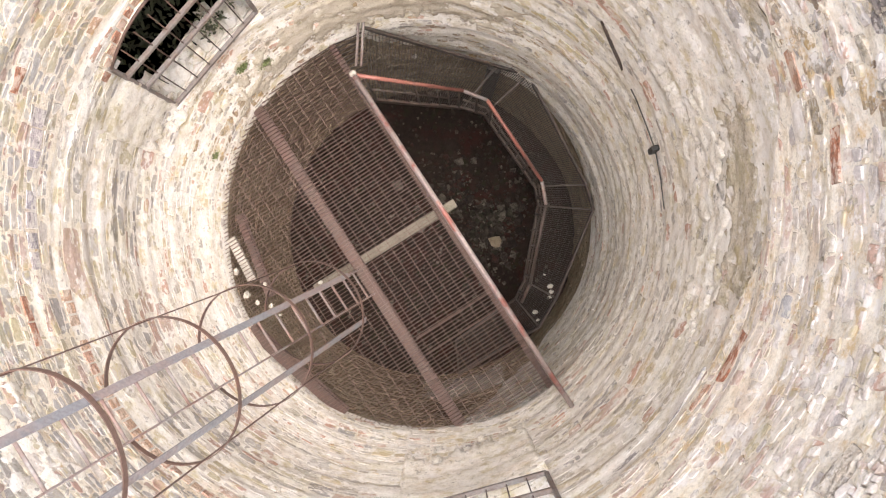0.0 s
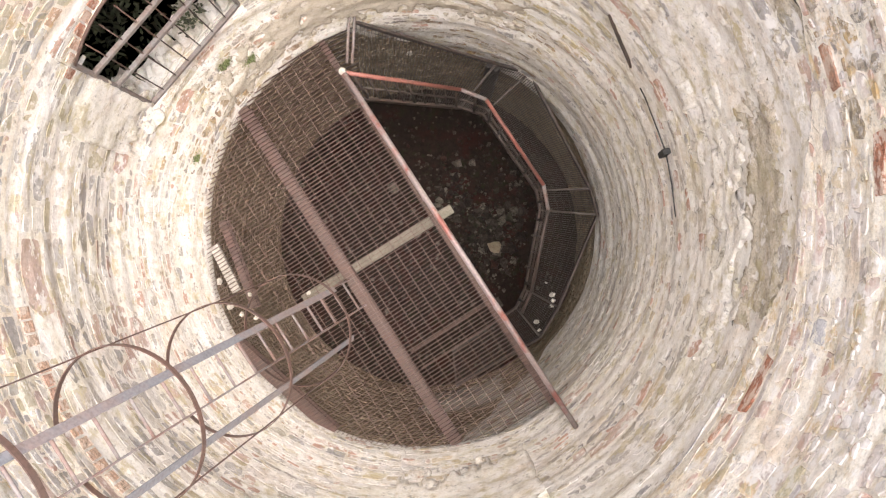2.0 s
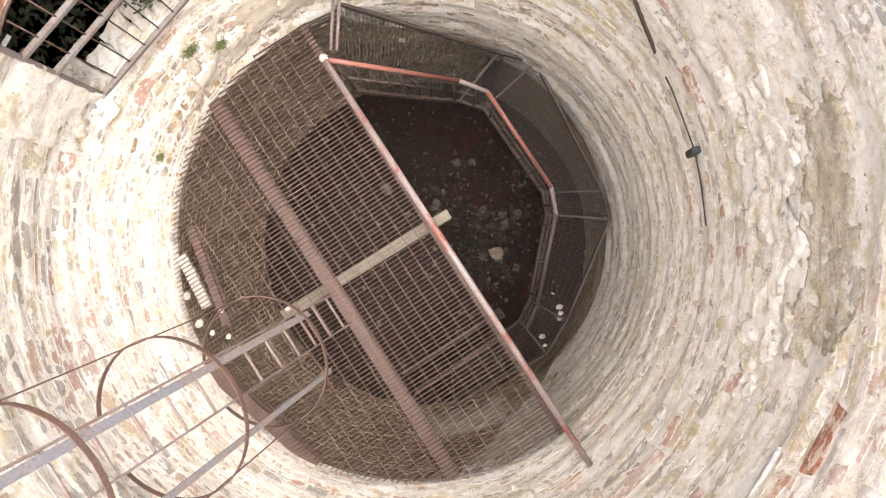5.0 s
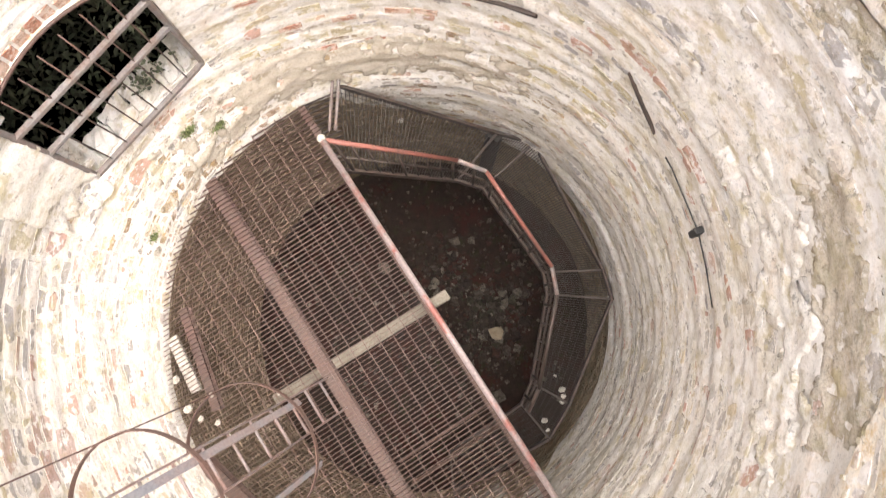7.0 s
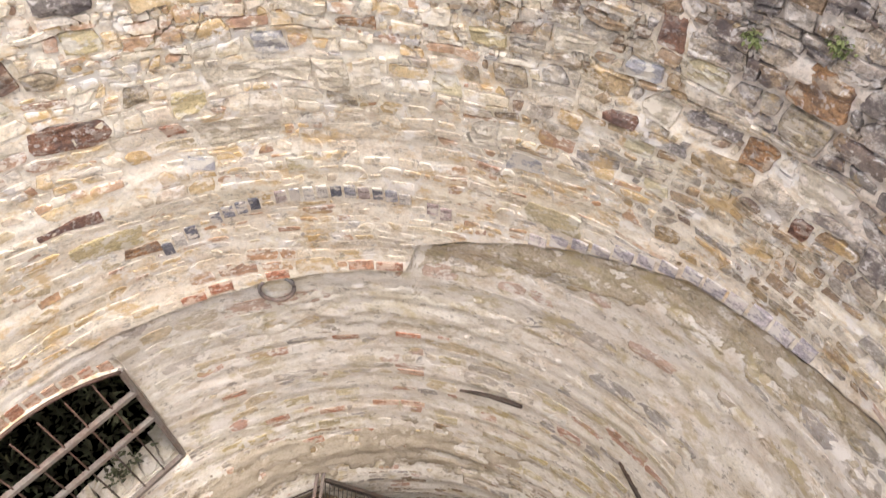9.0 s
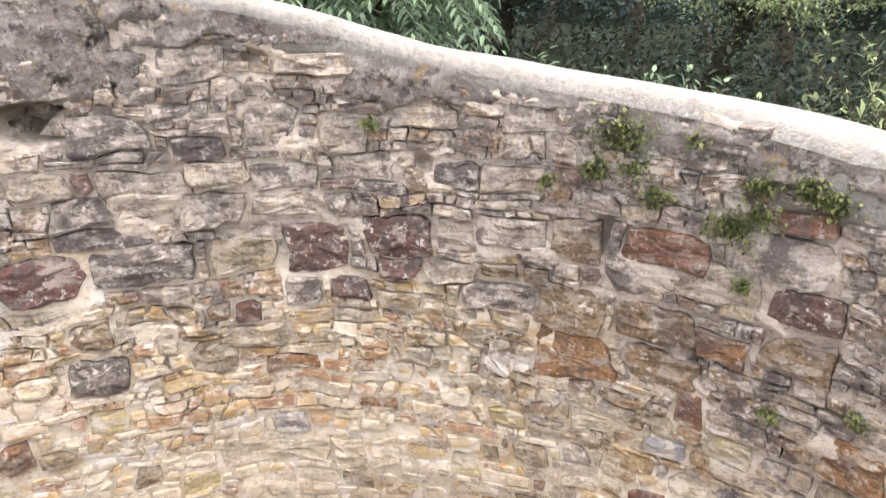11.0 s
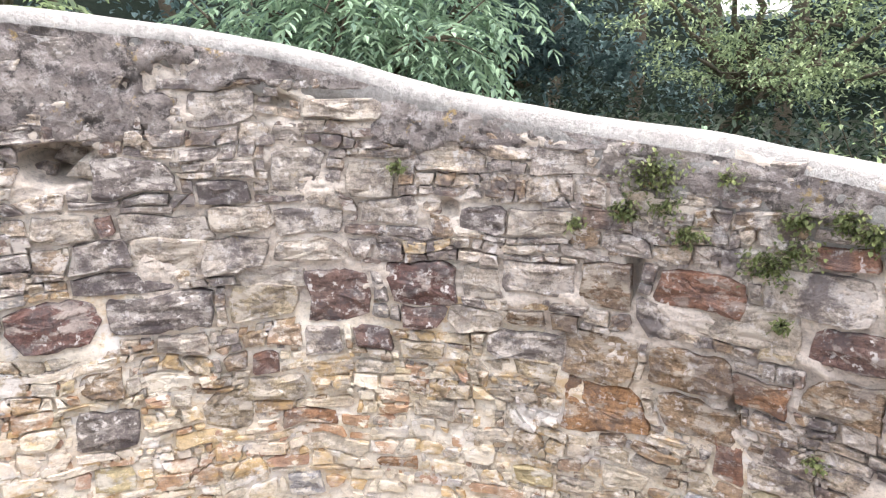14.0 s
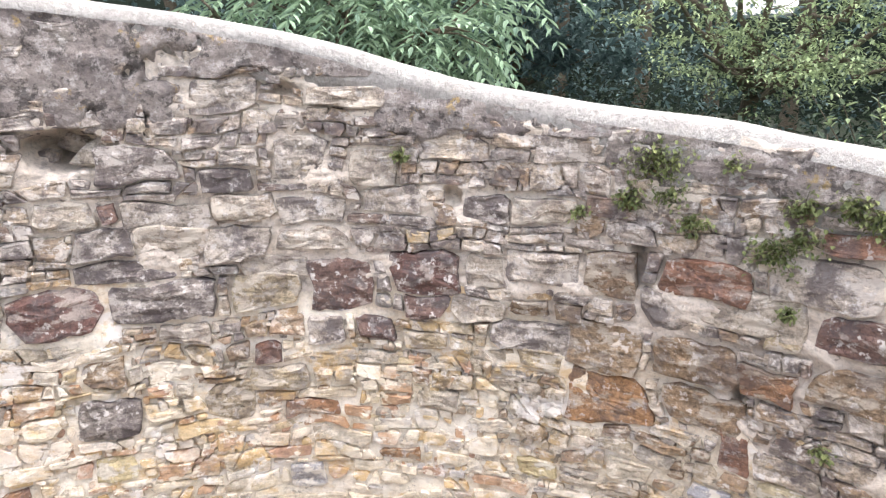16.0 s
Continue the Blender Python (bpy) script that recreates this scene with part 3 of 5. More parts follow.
def split(u0, u1, z0, z1, rng, size, out):
    """Break a stretch of wall into stones."""
    w, h = u1 - u0, z1 - z0
    wmax, hmax = size[0] * rng.uniform(0.5, 1.35), size[1] * rng.uniform(0.55, 1.35)
    if h > hmax and h > 0.045:
        f = z0 + h * rng.uniform(0.35, 0.65)
        split(u0, u1, z0, f, rng, size, out)
        split(u0, u1, f, z1, rng, size, out)
    elif w > wmax or w > 3.6 * h:
        f = u0 + w * rng.uniform(0.35, 0.65)
        split(u0, f, z0, z1, rng, size, out)
        split(f, u1, z0, z1, rng, size, out)
    else:
        out.append((u0, u1, z0, z1))


def carve(pieces, rect):
    """Take a stone that is already there out of the stretches still to be filled."""
    u0, u1, z0, z1 = rect
    out = []
    for a, b, lo, hi in pieces:
        if a >= u1 or b <= u0 or lo >= z1 or hi <= z0:
            out.append((a, b, lo, hi))
            continue
        if lo < z0:
            out.append((a, b, lo, z0))
        if hi > z1:
            out.append((a, b, z1, hi))
        lo2, hi2 = max(lo, z0), min(hi, z1)
        if a < u0:
            out.append((a, u0, lo2, hi2))
        if b > u1:
            out.append((u1, b, lo2, hi2))
    return [p for p in out if p[1] - p[0] > 0.03 and p[3] - p[2] > 0.024]


TAKEN = []


def take(u, z, w, h):
    """Keep a place free of other rubble."""
    u, z = unwarp(u, z)
    TAKEN.append((u - w / 2, u + w / 2, z - h / 2, z + h / 2))
    return u, z


for t, z, w, h, d in HOLLOWS:
    take(radians(t) * R, z, radians(w) * R * (2.0 if d > 0.2 else 1.4), h * (2.0 if d > 0.2 else 1.4))


def stone_object(name, poly, proud, rng, mat, parent):
    v, f = stone_points(poly, proud, rng, name == "stone" and sum(p[1] for p in poly) / len(poly) > 4.0)
    o = sum(v, Vector()) / len(v)
    ob = new(name, mesh(name, [p - o for p in v], f, mat))
    ob.location = o
    ob.parent = parent
    return ob


def lay(mat, places):
    pale = {M_TAN: M_CREAM, M_GREY: M_CREAM, M_SLATE: M_BLUEGREY, M_BROWN: M_OCHRE, M_OCHRE: M_OCHRE_LOW, M_PURPLE: M_RED_BRICK}.get(mat, mat)
    rng = random.Random(len(TAKEN) + 11)
    for th, z, w, h in places:
        u, v = take(radians(th) * R, z, w + 0.012, h + 0.012)
        poly = [warp(*p) for p in outline(u - w / 2, u + w / 2, v - h / 2, v + h / 2, rng, 0.0, 0.05)]
        stone_object("stone", poly, rng.uniform(0.012, 0.032) * float(np.interp(z, [4.2, 5.0], [0.3, 1.0])), rng, mat if z > 4.75 else pale, wall_upper if z > grey_edge(th) else wall_middle)


# outstanding stones: degrees, height, width and height of the face
lay(M_TAN, [(-22.7, 5.65, 0.19, 0.120), (-14.4, 5.54, 0.24, 0.100), (-8.3, 5.65, 0.23, 0.100), (-2.5, 5.53, 0.29, 0.092), (-6.3, 5.44, 0.26, 0.076), (12.1, 5.42, 0.14, 0.108), (33.6, 5.38, 0.37, 0.140), (11.9, 5.27, 0.22, 0.095), (-13.9, 5.18, 0.20, 0.083), (2.7, 5.81, 0.19, 0.131), (0.3, 6.06, 0.29, 0.073), (17.4, 5.66, 0.23, 0.097), (5.0, 4.37, 0.12, 0.150), (34.5, 4.53, 0.15, 0.109), (49.9, 4.54, 0.19, 0.130), (-5.5, 4.39, 0.48, 0.104), (-9.7, 4.05, 0.40, 0.145)])
lay(M_PURPLE, [(-19.2, 5.66, 0.07, 0.084), (-24.1, 5.30, 0.31, 0.157), (-0.1, 5.33, 0.27, 0.226), (7.1, 5.40, 0.27, 0.175), (40.8, 5.37, 0.22, 0.142), (7.1, 5.26, 0.19, 0.086), (2.7, 5.18, 0.15, 0.093), (-16.2, 4.11, 0.11, 0.086)])
lay(M_GREY, [(-14.7, 5.64, 0.30, 0.104), (-8.8, 5.53, 0.25, 0.136), (-2.5, 5.66, 0.26, 0.101), (17.7, 5.46, 0.26, 0.123), (38.8, 5.53, 0.31, 0.156), (27.2, 5.36, 0.16, 0.145), (17.0, 5.18, 0.30, 0.113), (-1.6, 5.15, 0.16, 0.123), (-3.3, 5.85, 0.21, 0.151), (-8.6, 5.85, 0.13, 0.064), (-9.4, 6.07, 0.23, 0.123), (4.5, 5.69, 0.25, 0.111), (1.8, 4.36, 0.13, 0.150), (18.0, 4.12, 0.15, 0.149), (25.5, 4.70, 0.17, 0.082), (42.5, 5.10, 0.10, 0.078)])
lay(M_SLATE, [(-20.0, 5.55, 0.21, 0.107), (-18.3, 5.44, 0.33, 0.077), (-15.8, 5.31, 0.38, 0.144), (-21.0, 4.85, 0.21, 0.144), (-16.4, 5.83, 0.29, 0.129), (-10.1, 5.77, 0.19, 0.086), (12.7, 5.66, 0.16, 0.105), (-3.9, 4.53, 0.12, 0.096), (-14.3, 3.87, 0.12, 0.082), (32.1, 4.67, 0.14, 0.079), (22.8, 3.99, 0.19, 0.134)])
lay(M_OCHRE, [(-6.8, 5.32, 0.27, 0.137), (36.6, 5.31, 0.12, 0.069), (17.7, 5.08, 0.19, 0.084), (7.1, 5.13, 0.17, 0.086), (-10.8, 4.88, 0.19, 0.151), (-5.9, 4.96, 0.22, 0.101), (-21.0, 4.64, 0.16, 0.088), (-13.1, 4.26, 0.15, 0.176), (13.7, 4.37, 0.13, 0.098), (17.8, 4.63, 0.16, 0.070), (37.4, 4.75, 0.15, 0.090), (33.8, 4.32, 0.13, 0.065), (26.5, 3.64, 0.31, 0.152), (36.7, 4.15, 0.12, 0.065), (-3.4, 3.79, 0.16, 0.108), (-28.2, 3.50, 0.39, 0.153), (-30.6, 4.44, 0.11, 0.082)])
lay(M_BROWN, [(23.0, 5.46, 0.17, 0.162), (23.3, 5.18, 0.24, 0.182), (29.8, 5.17, 0.29, 0.162), (40.9, 5.20, 0.22, 0.133), (31.0, 5.01, 0.28, 0.121), (16.4, 5.29, 0.15, 0.074), (19.6, 5.29, 0.11, 0.071), (-9.6, 5.09, 0.10, 0.061), (-20.7, 5.05, 0.14, 0.105), (-25.5, 4.51, 0.11, 0.070), (2.5, 4.21, 0.14, 0.070), (16.1, 4.45, 0.07, 0.085), (20.0, 4.47, 0.16, 0.093), (46.5, 4.72, 0.16, 0.131), (-18.4, 4.34, 0.12, 0.094)])
lay(M_RED, [(30.3, 5.49, 0.30, 0.128), (39.8, 5.66, 0.17, 0.071), (-7.0, 5.08, 0.10, 0.074), (-25.5, 4.19, 0.33, 0.134), (33.7, 4.88, 0.13, 0.171), (31.2, 4.43, 0.14, 0.064), (50.0, 4.34, 0.08, 0.092), (-30.5, 3.72, 0.30, 0.070)])
lay(M_RUST, [(35.6, 5.15, 0.21, 0.113), (23.4, 4.97, 0.28, 0.201), (-3.5, 4.85, 0.24, 0.067), (-29.2, 4.57, 0.15, 0.127), (4.8, 4.63, 0.17, 0.048), (46.2, 4.90, 0.20, 0.159), (44.0, 4.54, 0.14, 0.121), (-25.1, 3.35, 0.18, 0.082)])

lay(M_SLATE, [(124.5, 2.87, 0.70, 0.10), (92.2, 2.76, 0.28, 0.09), (104.6, 3.68, 0.13, 0.12)])
lay(M_RED_BRICK, [(113.2, 3.22, 0.36, 0.12), (73.0, 3.86, 0.25, 0.10), (85.5, 4.12, 0.30, 0.09)])
lay(M_RED_BRICK, [(121.8, 3.10, 0.24, 0.08), (-71.5, 3.4, 0.21, 0.09)])
lay(M_BROWN, [(79.5, 3.99, 0.21, 0.10)])
lay(M_TAN, [(121.5, 4.8, 0.26, 0.12)])
lay(M_OCHRE, [(122.5, 4.0, 0.22, 0.10)])


def brick_row(mat, a, b, height, w, h, every=1.0, seed=0, name="brick", level=None, proud=0.010):
    """A run of bricks along the wall; every: the share that still shows."""
    rng = random.Random(seed)
    n = int(radians(b - a) * R / (w + 0.012))
    for i in range(n):
        if rng.random() > every:
            continue
        u = radians(a) * R + (i + 0.5) * (w + 0.012)
        z = height(math.degrees(u / R)) + rng.uniform(-.006, .006)
        ww, hh = w * rng.uniform(0.85, 1.05), h * rng.uniform(0.85, 1.08)
        poly = [(u - ww / 2, z - hh / 2), (u + ww / 2, z - hh / 2), (u + ww / 2, z + hh / 2), (u - ww / 2, z + hh / 2)]
        if in_opening(math.degrees(u / R), z, 0.03):
            continue
        take(u, z, ww + 0.012, hh + 0.012)
        stone_object(name, poly, proud * rng.uniform(0.7, 1.2), rng, mat, wall_middle if z > seam(math.degrees(u / R)) else wall_lower)


# low relieving arch of blue bricks, red bricks under it, the brick lip of the upper lining
brick_row(M_BLUE_BRICK, -23, 18, lambda t: 3.58 - 0.00062 * (t + 1) ** 2, 0.062, 0.095, 0.8, 3)
brick_row(M_RED_BRICK, -24, 9, lambda t: seam(t) + 0.05, 0.16, 0.07, 0.75, 4)
brick_row(M_RED_BRICK, -12, 9, lambda t: seam(t) + 0.15, 0.15, 0.06, 0.4, 5)
brick_row(M_RED_BRICK, 2, 9, lambda t: 3.33, 0.13, 0.07, 0.7, 6)
brick_row(M_LILAC, 24, 58, lambda t: seam(t) + 0.05, 0.10, 0.09, 0.97, 7)
brick_row(M_TAN_BRICK, -150, -100, lambda t: seam(t) - 0.06, 0.085, 0.12, 0.95, 8)
brick_row(M_RED_BRICK, -66, -32, lambda t: 2.62 - 0.0008 * (t + 49.3) ** 2 + 0.0, 0.09, 0.13, 0.9, 9)
brick_row(M_LILAC, -100, -72, lambda t: 3.0 + 0.007 * max(0, t + 85), 0.13, 0.13, 0.85, 10)
brick_row(M_RED_BRICK, -112, -100, lambda t: 3.22, 0.17, 0.10, 0.7, 12)
for z, share, k in ((0.35, 0.35, 21), (0.62, 0.4, 22), (1.02, 0.28, 23), (1.52, 0.25, 24), (2.02, 0.18, 25)):
    brick_row(M_RED_BRICK, -36, 34, lambda t, v=z: v + 0.03 * math.sin(t * 0.2), 0.21, 0.065, share, k, proud=0.006)
    brick_row(M_OCHRE_LOW, -30, 60, lambda t, v=z: v + 0.22 + 0.04 * math.sin(t * 0.15), 0.19, 0.085, share, k + 10, name="stone", proud=0.006)

NEAR = (-27, 46, 4.95, 6.3)          # the stretch that is passed nearest


def fill(lo, hi, sizes, joint, proud, choose, seed, skip):
    """Lay rubble over the whole round between two heights; choose() gives each stone's heap."""
    rng = random.Random(seed)
    heaps, near = {}, 0
    z = lo
    turn = math.pi * R
    while z < hi:
        size = sizes(z)
        h = size[1] * rng.uniform(1.2, 2.6)
        u = -turn
        while u < turn:
            w = min(size[0] * rng.uniform(1.5, 3.2), turn - u + 0.001)
            if turn - u - w < 0.1:
                w = turn - u
            got = []
            split(u, u + w, z, z + h, rng, size, got)
            for rect in TAKEN:
                if rect[0] < u + w and rect[1] > u and rect[2] < z + h and rect[3] > z:
                    got = carve(got, rect)
            cells = []
            for u0, u1, z0, z1 in got:
                if u1 - u0 > 1.5 * (z1 - z0) and rng.random() < (0.55 if z > 3.4 else 0.25):        # broken across, aslant
                    f, lean = u0 + (u1 - u0) * rng.uniform(0.3, 0.7), (z1 - z0) * rng.uniform(-0.4, 0.4)
                    cells += [(u0, f, z0, z1, 0.0, lean), (f, u1, z0, z1, lean, 0.0)]
                else:
                    cells.append((u0, u1, z0, z1, 0.0, 0.0))
            for u0, u1, z0, z1, left, right in cells:
                cu, cz = warp((u0 + u1) / 2, (z0 + z1) / 2)
                th = math.degrees(cu / R)
                heap = choose(th, cz, rng)
                if heap is None or rng.random() < skip(th, cz) or in_opening(th, cz, 0.05):
                    continue
                poly = [warp(*p) for p in outline(u0, u1, z0, z1, rng, joint(th, cz) * rng.uniform(0.5, 1.6), 0.06, left, right, 0.25 if cz > 4.9 else 0.5)]
                pr = rng.uniform(*proud) + 0.015 * min(max((cz - 3.6) / 1.4, 0.0), 1.0)
                if heap[0] == "near" and near < 280:
                    near += 1
                    stone_object("stone", poly, pr, rng, heap[1], heap[2])
                    continue
                verts, faces = heaps.setdefault(heap[1:], ([], []))
                v, f = stone_points(poly, pr, rng, heap[0] == "near", cz < 4.0 and heap[2] is not wall_pit)
                k = len(verts)
                verts.extend(v)
                faces.extend(tuple(i + k for i in face) for face in f)
            u += w
        z += h
    for (mat, parent), (verts, faces) in heaps.items():
        ob = new("rubble_stones", mesh("rubble_stones", verts, faces, mat))
        ob.parent = parent
        tagged(ob, kind="stuff")


JOIN = 4.82          # larger stones above


def choose_top(th, z, rng):
    """Grey weathered stones under the rim, warmer ones below, mixed where they meet."""
    if z > rim(th) - 0.10 or z < seam(th) + 0.03:
        return None
    for a, b, lo in PATCHES:
        if a + 2 < th < b - 2 and z > lo + 0.08 and rng.random() < 0.7:
            return None
    rel = z - grey_edge(th) + rng.uniform(-0.25, 0.25)
    aside = abs(th - 8) + rng.uniform(-12, 12) > 64
    mat = M_TOP if rel > 0.0 else M_WARM if not aside and rel > float(np.interp(th, [5, 25], [-0.3, -0.9])) else (M_PINK if th > 0 else M_SIDE) if aside else M_MID
    home = wall_upper if z > grey_edge(th) else wall_middle
    if NEAR[0] < th < NEAR[1] and z > JOIN:
        return ("near", mat, home)
    return ("far", mat, home)


def choose_low(th, z, rng):
    """Pale limed stones; dirtier tan and red ones low down beside the first opening."""
    top = seam(th) - (0.15 if 10 < th < 66 else 0.05)
    if z > top or z < shade_line(th) + 0.05:
        return None
    dirty = -75 < th < 40 and z < 0.75 and rng.random() < 0.45
    mat = M_WARM if dirty else M_SIDE if -150 < th < -62 and z > 0.9 and rng.random() < 0.75 else M_LOW
    return ("near" if -140 < th < -64 and z > 1.5 else "far", mat, wall_lower)


def upper_size(z):
    f = float(np.interp(z, [3.0, 4.0, 5.1], [1.5, 1.35, 1.35]))
    return (0.26 * f, 0.105 * f)


def smeared(th, z):
    """The share of stones lost under lime: most on the +x side and in patches."""
    side = float(np.interp(th, [-150, -62, -20, 50, 120, 165], [0.10, 0.10, 0.35, 0.5, 0.42, 0.2]))
    return min(max(side + 0.55 * noise.noise(Vector((th * 0.035, z * 1.6, 40.0))), 0.03), 0.85)


fill(2.6, 6.4, upper_size, lambda t, z: float(np.interp(z, [3.0, 4.6, 5.2], [0.008, 0.006, 0.003])), (0.0005, 0.005), choose_top, 21,
     lambda t, z: 0.02 if z > 4.95 else (0.35 if 62 < t < 165 else 0.07) + 0.22 * noise.noise(Vector((t * 0.06, z * 2.2, 44.0))))
def choose_crumb(th, z, rng):
    got = choose_top(th, z, rng) if -32 < th < 52 else None
    return got and ("far", *got[1:])


# crumbs and pinning stones in the washed-out joints
fill(4.55, 6.3, lambda z: (0.085, 0.038), lambda t, z: 0.002, (-0.009, 0.002), choose_crumb, 31, lambda t, z: 0.35)
fill(-2.5, 3.4, lambda z: (0.42, 0.14) if z < 1.0 else (0.55, 0.25), lambda t, z: 0.016 if -150 < t < -62 and z > 0.9 else 0.009, (0.0003, 0.0022), choose_low, 22, smeared)
fill(FLOOR, -0.1, lambda z: (0.28, 0.10), lambda t, z: 0.008, (0.002, 0.015), lambda t, z, r: ("far", M_PIT, wall_pit) if z < shade_line(t) - 0.03 else None, 23, lambda t, z: 0.05)

# coping of smooth cement, rounded over
verts, faces = [], []
prof = [(2.535, -0.155), (2.492, -0.148), (2.482, -0.11), (2.476, -0.06), (2.487, -0.022), (2.525, -0.004), (2.58, 0.0), (2.72, -0.018), (3.0, -0.06), (3.18, -0.11), (3.22, -0.18)]
nu = 480
for i in range(nu):
    th = -180 + 360 * i / nu
    for k, (r, dz) in enumerate(prof):
        w = 0.018 * noise.noise(Vector((th * 0.12, k * 0.5, 2.0))) + (0.02 * noise.noise(Vector((th * 0.5, 0.5, 4.0))) + 0.012 * noise.noise(Vector((th * 1.7, 0.5, 4.0)))) * (k < 2)
        verts.append(polar(th, r + w * 0.6, rim(th) + dz * (1.0 + (0.8 * min(max((th - 10) / 25, 0), 1) if k < 4 and 10 < th < 90 else 0.0) + 0.4 * noise.noise(Vector((th * 0.09, 0, 8))) * (k < 3)) + w * (0.5 if k > 1 else 1.6)))
kp = len(prof)
for i in range(nu):
    for k in range(kp - 1):
        i2 = (i + 1) % nu
        faces.append((i * kp + k, i2 * kp + k, i2 * kp + k + 1, i * kp + k + 1))
coping = tagged(new("coping", mesh("coping", verts, faces, M_COPING, True)), "smooth pale cement coping over the kiln rim", "coping", kind="structure")

# rubble floor of the pit
verts, faces = [], []
g = 60
for i in range(g + 1):
    for j in range(g + 1):
        x, y = -2.7 + 5.4 * i / g, -2.7 + 5.4 * j / g
        verts.append((x, y, FLOOR + 0.10 * noise.noise(Vector((x * 1.1, y * 1.1, 0))) + 0.05 * noise.noise(Vector((x * 4, y * 4, 5)))))
for i in range(g):
    for j in range(g):
        faces.append((i * (g + 1) + j, (i + 1) * (g + 1) + j, (i + 1) * (g + 1) + j + 1, i * (g + 1) + j + 1))
tagged(new("floor", mesh("floor", verts, faces, M_SOIL, True)), "dark soil and rubble floor of the pit", "floor", kind="structure")

# ground outside: a bank behind the rim, lower by the barred openings
verts, faces = [], []
rr = [3.18, 3.6, 4.2, 5, 6.5, 9, 13, 20, 35, 70, 150, 400, 1500]
for r in rr:
    for i in range(72):
        th = -180 + 5 * i
        high = 0.5 + 0.5 * math.cos(radians(th - 25))
        side = min(max((high - 0.35) / 0.4, 0), 1)
        h = -0.3 + (4.55 + 0.3) * side
        h += (0.15 * (r - 3) if r < 20 else 2.5) * side * 0.25 + 0.15 * noise.noise(Vector((r * 0.3 * math.sin(radians(th)), r * 0.3 * math.cos(radians(th)), 0)))
        verts.append(polar(th, r, h))
for k in range(len(rr) - 1):
    for i in range(72):
        faces.append((k * 72 + i, k * 72 + (i + 1) % 72, (k + 1) * 72 + (i + 1) % 72, (k + 1) * 72 + i))
tagged(new("ground", mesh("ground", verts, faces, M_GRASS_SHADED, True)), "grassy bank around the kiln", "ground", kind="structure")

# ---------------- the steelwork in the shaft ----------------
def empty(name, at, label, category, group=""):
    ob = new(name)
    ob.empty_display_size = 0.1
    ob.location = at
    tagged(ob, label, category, group)
    bpy.context.view_layer.update()
    return ob


def under(parent, name, bm, mat, label="", smooth=False):
    """A part whose mesh is given in the world's coordinates, under a thing at its own place."""
    ob = part(name, bm, mat, parent, label, smooth)
    ob.matrix_parent_inverse = Matrix.Translation(parent.location).inverted()
    return ob


EDGE = Vector((-0.45, 1.402, 0.0))           # the straight edge of the upper grating
ALONG = Vector((0.5396, -0.842, 0.0))
ACROSS = Vector((-0.842, -0.5396, 0.0))


def reach(p, d, inset=0.03):
    """How far from p along d the shaft wall lies, at p's height."""
    s = 0.0
    while s < 6:
        q = p + d * s
        if math.hypot(q.x, q.y) > radius(math.degrees(math.atan2(q.x, q.y)), max(q.z, -0.05)) - inset:
            return s
        s += 0.01
    return s


# upper grating: bearing bars across, rods along
grating = empty("floor_grating", EDGE, "rusty open steel bar grating spanning half the shaft", "grating")
s = -0.78
while s < 3.86:
    p = EDGE + ALONG * s
    t = reach(p, ACROSS)
    if t > 0.06:
        bm = bmesh.new()
        add_bar(bm, p, p + ACROSS * t, 0.005, 0.03)
        under(grating, "bearing_bar", bm, M_GRATE)
    s += 0.040
t = 0.05
while t < 2.75:
    p = EDGE + ACROSS * t + Vector((0, 0, 0.008))
    a, b = -reach(p, -ALONG), reach(p, ALONG)
    if a < -1.2:
        a = max(a, -2.4)
    if b - a > 0.1:
        bm = bmesh.new()
        add_bar(bm, p + ALONG * a, p + ALONG * b, 0.007, 0.007)
        under(grating, "cross_rod", bm, M_ROD)
    t += 0.130


def i_beam(name, p, q, wide, high, mat, label, category="beam"):
    """A rolled beam: two flanges and a web; p and q on its top."""
    p, q = Vector(p), Vector(q)
    root = empty(name, p, label, category)
    for nm, dz, w, h in (("top_flange", -0.006, wide, 0.012), ("bottom_flange", -high + 0.006, wide, 0.012), ("web", -high / 2, 0.012, high - 0.024)):
        bm = bmesh.new()
        add_bar(bm, p + Vector((0, 0, dz)), q + Vector((0, 0, dz)), w, h, 0.002)
        under(root, nm, bm, mat)
    return root


DROP = Vector((0, 0, -0.022))
i_beam("floor_beam", Vector((-1.72, 1.31, 0)) + DROP, Vector((0.56, -2.24, 0)) + DROP, 0.125, 0.16, M_STEEL, "rust-brown steel beam under the grating")
i_beam("edge_beam", EDGE - ALONG * 0.74 + DROP + ACROSS * 0.035, EDGE + ALONG * 3.86 + DROP + ACROSS * 0.035, 0.07, 0.14, M_STEEL, "brown steel edge beam along the open side of the grating")
i_beam("frame_beam", Vector((-1.80, -1.16, 0)) + DROP, Vector((-0.74, -2.12, 0)) + DROP, 0.13, 0.14, M_STEEL, "brown steel beam carrying the grating beside the wall")
i_beam("frame_beam", Vector((-1.93, 0.12, 0)) + DROP, Vector((-1.58, -0.80, 0)) + DROP, 0.08, 0.14, M_STEEL, "brown steel beam carrying the grating beside the wall")
bm = bmesh.new()
add_bar(bm, (-1.10, -0.727, -0.215), (0.505, 0.262, -0.215), 0.105, 0.06, 0.008)
cross = part("cross_timber", bm, M_TIMBER)
tagged(cross, "pale weathered timber bearer lying under the grating", "timber")
bm = bmesh.new()
add_bar(bm, (-2.02, -0.14, -0.045), (-1.77, -0.63, -0.045), 0.10, 0.05, 0.008)
